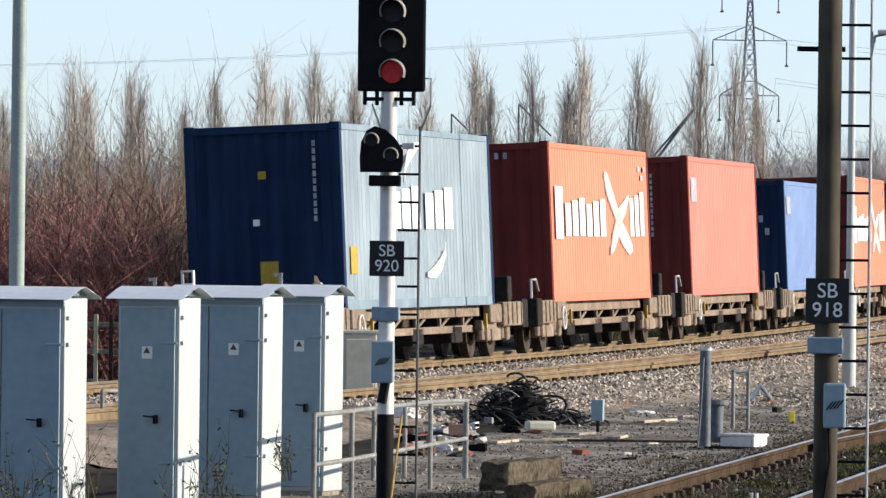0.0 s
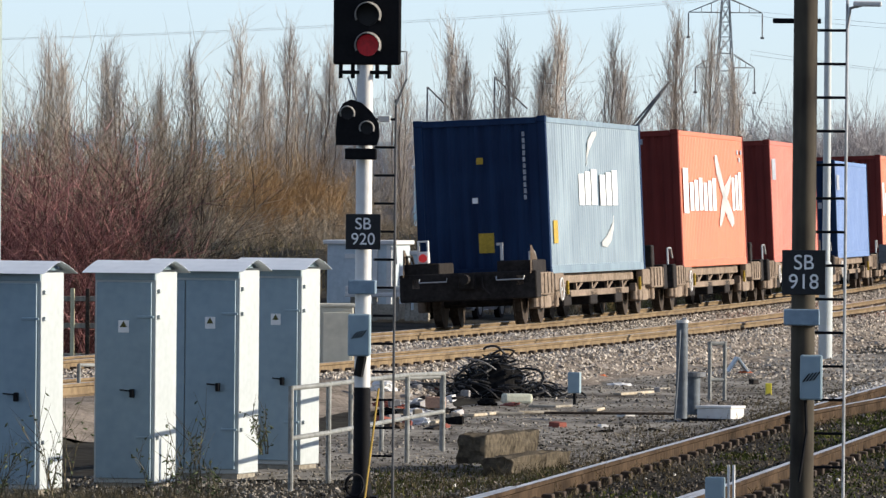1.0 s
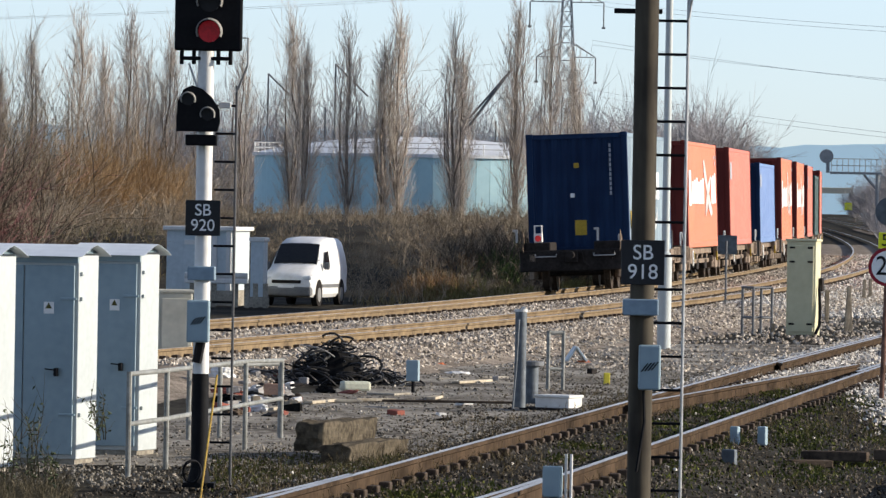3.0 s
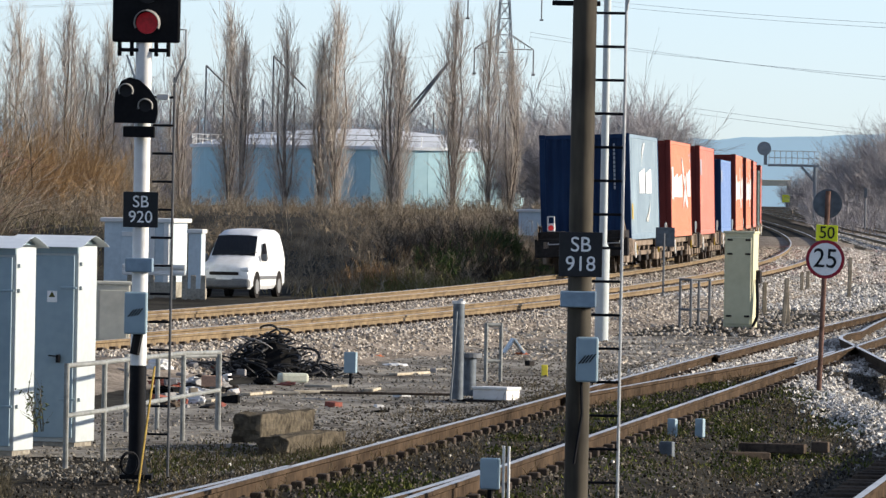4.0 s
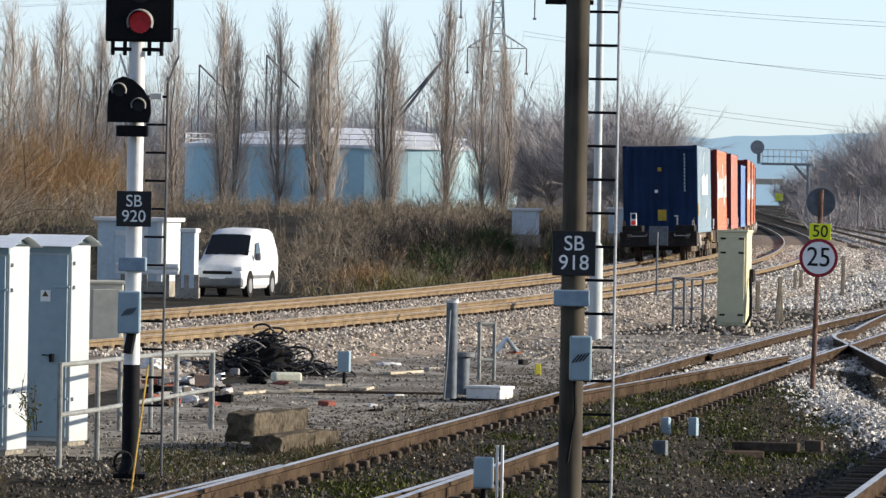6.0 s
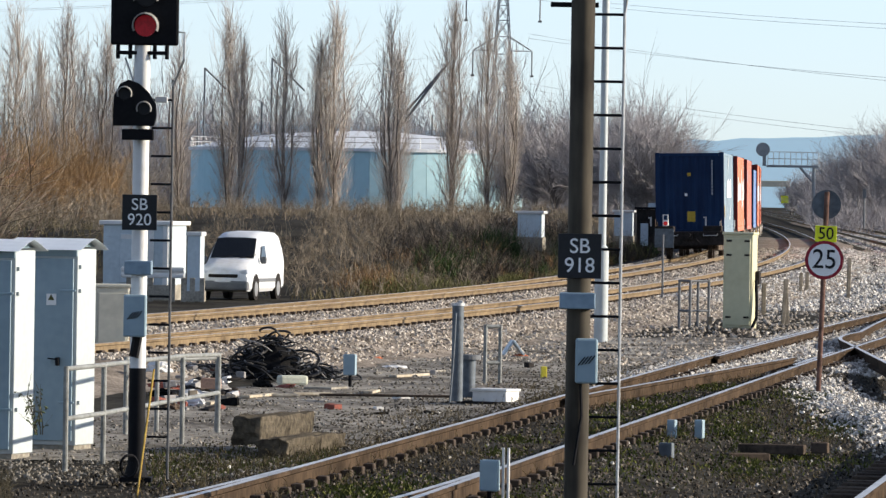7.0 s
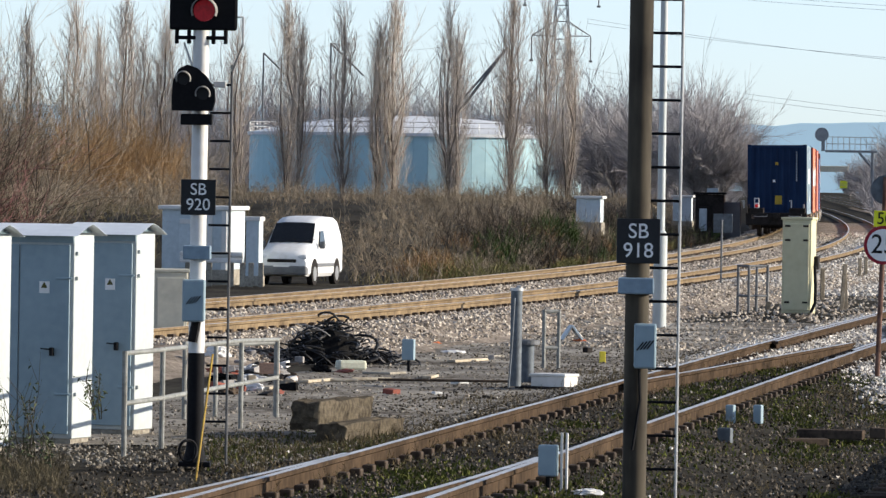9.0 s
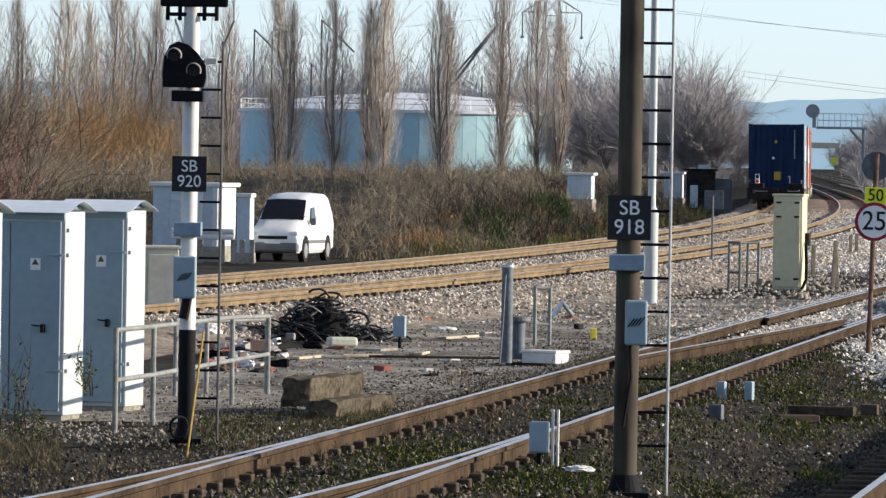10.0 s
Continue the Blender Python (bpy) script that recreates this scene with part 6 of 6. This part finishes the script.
thicket("hut_brush", "low brown brush in front of the lineside hut", clump(x, y, 1.7, 1.0), 150, max(0.3, z - shape_height(x, y)), TWIG_BROWN, 92, 1, 0.014)
thicket("bank_foot_growth", "low yellow-green growth along the foot of the bank", strip(186, 250, 3.4, 7.0), 900, 0.55, mat("yellow_green_leaves", (0.21, 0.19, 0.07), 0.8, dark=(0.09, 0.085, 0.03), island=0.7), 93, 1, 0.022)
thicket("works_scrub", "brown leafless scrub below the poplars", wide(-110, -46, 430, 540), 700, 4.6, TWIG_BROWN, 35, 2, 0.03)
thicket("works_scrub_grey", "grey leafless scrub below the poplars", wide(-110, -46, 470, 600), 500, 5.0, TWIG_GREY, 36, 2, 0.035, up=0.12, spread=0.4)
thicket("low_scrub", "low brown scrub in front of the tank", wide(-48, 25, 360, 520), 900, 1.3, TWIG_BROWN, 44, 2, 0.022)
thicket("left_thicket", "brown leafless thicket behind the red shrubs", wide(-112, -68, 285, 330), 600, 6.3, TWIG_BROWN, 37, 2, 0.020, up=0.1, spread=0.55)
thicket("red_shrubs", "purplish red leafless dogwood shrubs", wide(-110, -83, 120, 127), 380, 4.0, TWIG_RED, 38, 2, 0.016, up=0.02, spread=0.75)
thicket("dark_hawthorn", "dark bare hawthorn bush", wide(-87, -77, 121, 126), 110, 4.2, TWIG_DARK, 39, 2, 0.015, up=0.02, spread=0.8)
thicket("brown_hawthorn", "tall brown hawthorn bush beside the line", wide(-93, -77, 123, 130), 100, 5.6, mat("tan_hawthorn_twigs", (0.52, 0.43, 0.31), 0.9, dark=(0.20, 0.155, 0.105), island=0.6), 102, 2, 0.012, up=0.03, spread=0.7)
thicket("orange_willows", "orange-brown willow shoots", wide(-72, -52, 300, 330), 420, 4.0, TWIG_ORANGE, 40, 2, 0.020, up=0.14, spread=0.35)
thicket("orange_willows_low", "orange-brown willow shoots", wide(-80, -50, 330, 360), 260, 3.0, TWIG_ORANGE, 41, 2, 0.022, up=0.12, spread=0.4)


def winter_tree(label, m, h, w, seed, material=TWIG_BROWN):
    q = random.Random(seed)
    th = thing("winter_tree", label, "tree", m, "bare trees in the distance")
    trunk, segs = [((0, 0, 0), (0, 0, h * 0.3), h * 0.022, h * 0.018)], []
    for k in range(74):
        a, e = q.uniform(0, 6.283), q.uniform(-0.45, 1.0)
        ring = math.sqrt(1 - e * e) * q.uniform(0.7, 1.0)
        foot = Vector((0, 0, h * q.uniform(0.14, 0.34)))
        way = Vector((math.cos(a) * ring * w / 2, math.sin(a) * ring * w / 2, h * (0.56 + 0.36 * e))) - foot
        grow(q, segs, foot, way, way.length * q.uniform(0.75, 0.95), h * 0.005, 2, 0.5, 0.01, 3, 0.15)
    stick_part("trunk", trunk, BARK_GREY, th)
    stick_part("crown", segs, material, th)
    return th


# Far twigs have the distance haze mixed into their colour, paler and greyer.
TWIG_FAR = mat("haze_tinted_grey_twigs", (0.36, 0.335, 0.33), 0.95, dark=(0.22, 0.20, 0.20), scale=0.3, fine=2, island=0.5)
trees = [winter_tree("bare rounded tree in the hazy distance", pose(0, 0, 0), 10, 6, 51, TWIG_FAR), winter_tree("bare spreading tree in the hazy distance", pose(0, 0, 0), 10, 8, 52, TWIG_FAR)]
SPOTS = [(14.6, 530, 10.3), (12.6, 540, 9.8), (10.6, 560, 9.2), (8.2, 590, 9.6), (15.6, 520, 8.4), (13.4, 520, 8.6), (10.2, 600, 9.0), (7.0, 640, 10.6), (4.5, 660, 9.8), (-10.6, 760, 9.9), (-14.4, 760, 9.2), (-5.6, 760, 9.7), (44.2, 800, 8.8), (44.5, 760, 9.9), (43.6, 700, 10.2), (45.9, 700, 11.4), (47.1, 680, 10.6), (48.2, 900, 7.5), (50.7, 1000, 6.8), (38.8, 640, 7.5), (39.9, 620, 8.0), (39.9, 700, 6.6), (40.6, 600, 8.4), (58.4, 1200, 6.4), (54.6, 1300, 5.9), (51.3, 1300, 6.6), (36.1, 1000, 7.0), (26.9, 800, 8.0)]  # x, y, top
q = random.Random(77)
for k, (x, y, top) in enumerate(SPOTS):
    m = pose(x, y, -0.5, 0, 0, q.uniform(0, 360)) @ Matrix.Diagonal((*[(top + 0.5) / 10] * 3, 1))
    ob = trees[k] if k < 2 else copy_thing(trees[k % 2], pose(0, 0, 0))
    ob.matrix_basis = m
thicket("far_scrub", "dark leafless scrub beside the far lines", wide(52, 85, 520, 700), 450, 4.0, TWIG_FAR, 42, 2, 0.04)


# ---- weeds and grass in the yard ----
def patch(f, lo, hi, y0, y1, clumps, seed):
    """Uneven clumps along a track."""
    c = random.Random(seed)
    spots = []
    for _ in range(clumps):
        y = c.uniform(y0, y1)
        spots.append((f(y) + c.uniform(lo, hi), y, c.uniform(0.2, 0.7)))

    def at(q):
        x, y, s = q.choice(spots)
        return x + q.gauss(0, s * 0.5), y + q.gauss(0, s * 2.5), q.uniform(0.4, 1.0)
    return at


thicket("siding_moss", "green moss and low weeds between the siding rails", patch(line_near, -0.55, 0.6, 40, 90, 26, 1), 9000, 0.055, MOSS, 61, 0, 0.012)
thicket("siding_weeds", "brown dead weeds along the siding", patch(line_near, -2.6, -0.9, 42, 85, 60, 2), 1000, 0.17, STRAW_OLD, 62, 1, 0.004)
thicket("yard_weeds", "dead brown weed stalks beside the siding", patch(line_near, -2.2, 3.6, 42, 95, 90, 3), 2200, 0.16, STRAW_OLD, 63, 1, 0.004)
thicket("right_moss", "green moss in the cinders between the tracks", patch(line_near, 1.0, 3.4, 42, 75, 18, 4), 7000, 0.055, MOSS, 64, 0, 0.012)


BUDDLEIA = mat("buddleia_stems", (0.16, 0.13, 0.08), 0.8, dark=(0.07, 0.06, 0.035), island=0.6)


def cab_front(q):
    y = q.uniform(50.5, 56)
    return q.uniform(-0.108, -0.066) * y, y, q.uniform(0.5, 1.0)


thicket("cabinet_weeds", "dead weeds and grass in front of the cabinets", cab_front, 1700, 0.22, BUDDLEIA, 65, 1, 0.004)
thicket("cabinet_grass", "dry grass in front of the cabinets", cab_front, 1000, 0.11, STRAW_OLD, 66, 0, 0.005)


def beam_side(q):
    a, b = Vector((-2.691, 59.000, -0.229)), Vector((-1.056, 61.000, -0.201))
    p = a.lerp(b, q.random())
    y = p.y + q.gauss(0, 1.8)
    return p.x * y / p.y, y, q.uniform(0.4, 1.0)


thicket("beam_moss", "low green weeds round the old concrete beams", beam_side, 2600, 0.07, MOSS, 68, 0, 0.010)
thicket("beam_grass", "brown dead grass round the old concrete beams", beam_side, 1100, 0.13, STRAW_OLD, 69, 0, 0.005)
BUDLEAF = mat("buddleia_leaves", (0.10, 0.12, 0.06), 0.7, dark=(0.04, 0.05, 0.022), island=0.6)


def buddleia(m, h, seed):
    q = random.Random(seed)
    th = thing("buddleia_shrub", "straggly buddleia shrub with a few dull leaves", "shrub", m)
    stems, leaves = [], []
    for _ in range(6):
        grow(q, stems, (q.gauss(0, 0.05), q.gauss(0, 0.05), 0), (q.gauss(0, 0.28), q.gauss(0, 0.28), 1), h * q.uniform(0.55, 0.9), 0.006, 1, 0.6, 0.02, 2, 0.12)
    for a, b, r0, r1 in stems:
        for _ in range(1):
            p = Vector(a).lerp(Vector(b), q.random())
            w = Vector((q.gauss(0, 1), q.gauss(0, 1), q.gauss(-0.3, 0.6))).normalized() * q.uniform(0.02, 0.06)
            leaves += [(p, p + w * 0.5, 0.002, 0.010), (p + w * 0.5, p + w, 0.010, 0.001)]
    stick_part("stem", stems, BUDDLEIA, th)
    stick_part("foliage", leaves, BUDLEAF, th)


for (x, y, z), h, sd in (((-3.960, 54.500, -0.181), 0.75, 1), ((-4.170, 54.000, -0.219), 0.55, 2), ((-4.979, 53.500, -0.212), 0.85, 3), ((-5.424, 53.500, -0.220), 0.6, 4), ((-5.235, 52.500, -0.175), 0.7, 5), ((-3.491, 56.000, 0.083), 0.5, 6), ((-3.696, 53.000, -0.169), 0.35, 7)):
    buddleia(pose(x, y, z), h, sd)

# ---- ballast ----
ballast_bed("main_ballast", "brown-grey crushed stone ballast round the running lines", line_main, -2.5, 6.6, 86, 185, 75, 0.042, STONE, 71)
ballast_bed("near_cinders", "dark loose stones and cinders along the siding", line_near, -3.4, 4.5, 42, 100, 85, 0.020, mat("cinder_stone", (0.17, 0.147, 0.118), 0.95, dark=(0.011, 0.0095, 0.0075), spread=0.9, island=0.9), 72)
ballast_bed("pale_ballast", "fresh pale stone ballast between the tracks", line_near, -1.8, -0.2, 84, 150, 100, 0.042, WHITE_STONE, 73)
ballast_bed("pale_ballast_heap", "fresh pale stone ballast beside the crossing", line_near, 2.0, 3.9, 84, 125, 45, 0.036, WHITE_STONE, 74)
ballast_bed("stone_heap", "low heap of fresh pale stone beside the siding", lambda y: 4.47, -0.52, 0.52, 62, 86, 330, 0.032, WHITE_STONE, 81, True)
ballast_bed("crossing_ballast", "pale stone ballast round the crossing rails", line_near, -0.6, 4.4, 90, 150, 60, 0.042, WHITE_STONE, 82)
ballast_bed("far_ballast", "pale ballast round the far curve", line_second, -1.0, 5.5, 150, 330, 14, 0.06, WHITE_STONE, 75)
ballast_bed("yard_gravel", "scattered gravel over the yard", lambda y: line_near(y) - 3.2, -2.6, 1.4, 58, 112, 4, 0.022, STONE, 76)
ballast_bed("yard_grit", "brown grit strewn over the yard", lambda y: line_near(y) - 3.2, -2.6, 1.6, 56, 112, 65, 0.021, mat("yard_grit_stone", (0.32, 0.29, 0.24), 0.95, dark=(0.03, 0.026, 0.02), spread=0.9, island=0.9), 80)
ballast_bed("pale_chips", "scattered pale stones among the cinders", line_near, -2.4, 4.2, 42, 84, 1.2, 0.022, WHITE_STONE, 77)
ballast_bed("fan_ballast", "pale ballast strips between the far lines", line_fast(0), -2.0, 15.0, 190, 520, 5, 0.08, WHITE_STONE, 78)
thicket("sleeper_moss", "green moss tufts along the siding rail", patch(line_near, 0.9, 1.6, 42, 80, 14, 5), 3000, 0.06, MOSS, 67, 0, 0.012)
ballast_bed("mixed_ballast", "brown stones mixed into the pale ballast", line_near, -5.5, -0.4, 98, 160, 14, 0.044, STONE, 79)
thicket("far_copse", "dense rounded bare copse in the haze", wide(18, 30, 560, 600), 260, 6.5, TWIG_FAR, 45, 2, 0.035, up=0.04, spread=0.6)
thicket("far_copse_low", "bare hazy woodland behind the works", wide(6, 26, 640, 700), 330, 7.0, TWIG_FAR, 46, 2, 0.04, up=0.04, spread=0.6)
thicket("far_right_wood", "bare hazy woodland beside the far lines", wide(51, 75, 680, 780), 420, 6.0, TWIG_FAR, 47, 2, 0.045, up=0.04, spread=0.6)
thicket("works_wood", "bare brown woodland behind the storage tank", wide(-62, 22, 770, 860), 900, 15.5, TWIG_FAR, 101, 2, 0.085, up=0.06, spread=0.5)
ballast_bed("curve_ballast", "brown ballast round the running lines on the curve", line_main, -2.4, 3.2, 178, 320, 16, 0.055, STONE, 80)
thicket("left_low_scrub", "low brown scrub behind the cabinets", wide(-90, -44, 215, 300), 520, 1.7, TWIG_BROWN, 48, 2, 0.014)
thicket("left_low_grass", "dry grass behind the huts", wide(-90, -40, 195, 260), 1800, 0.8, STRAW, 49, 0, 0.010)


motions()
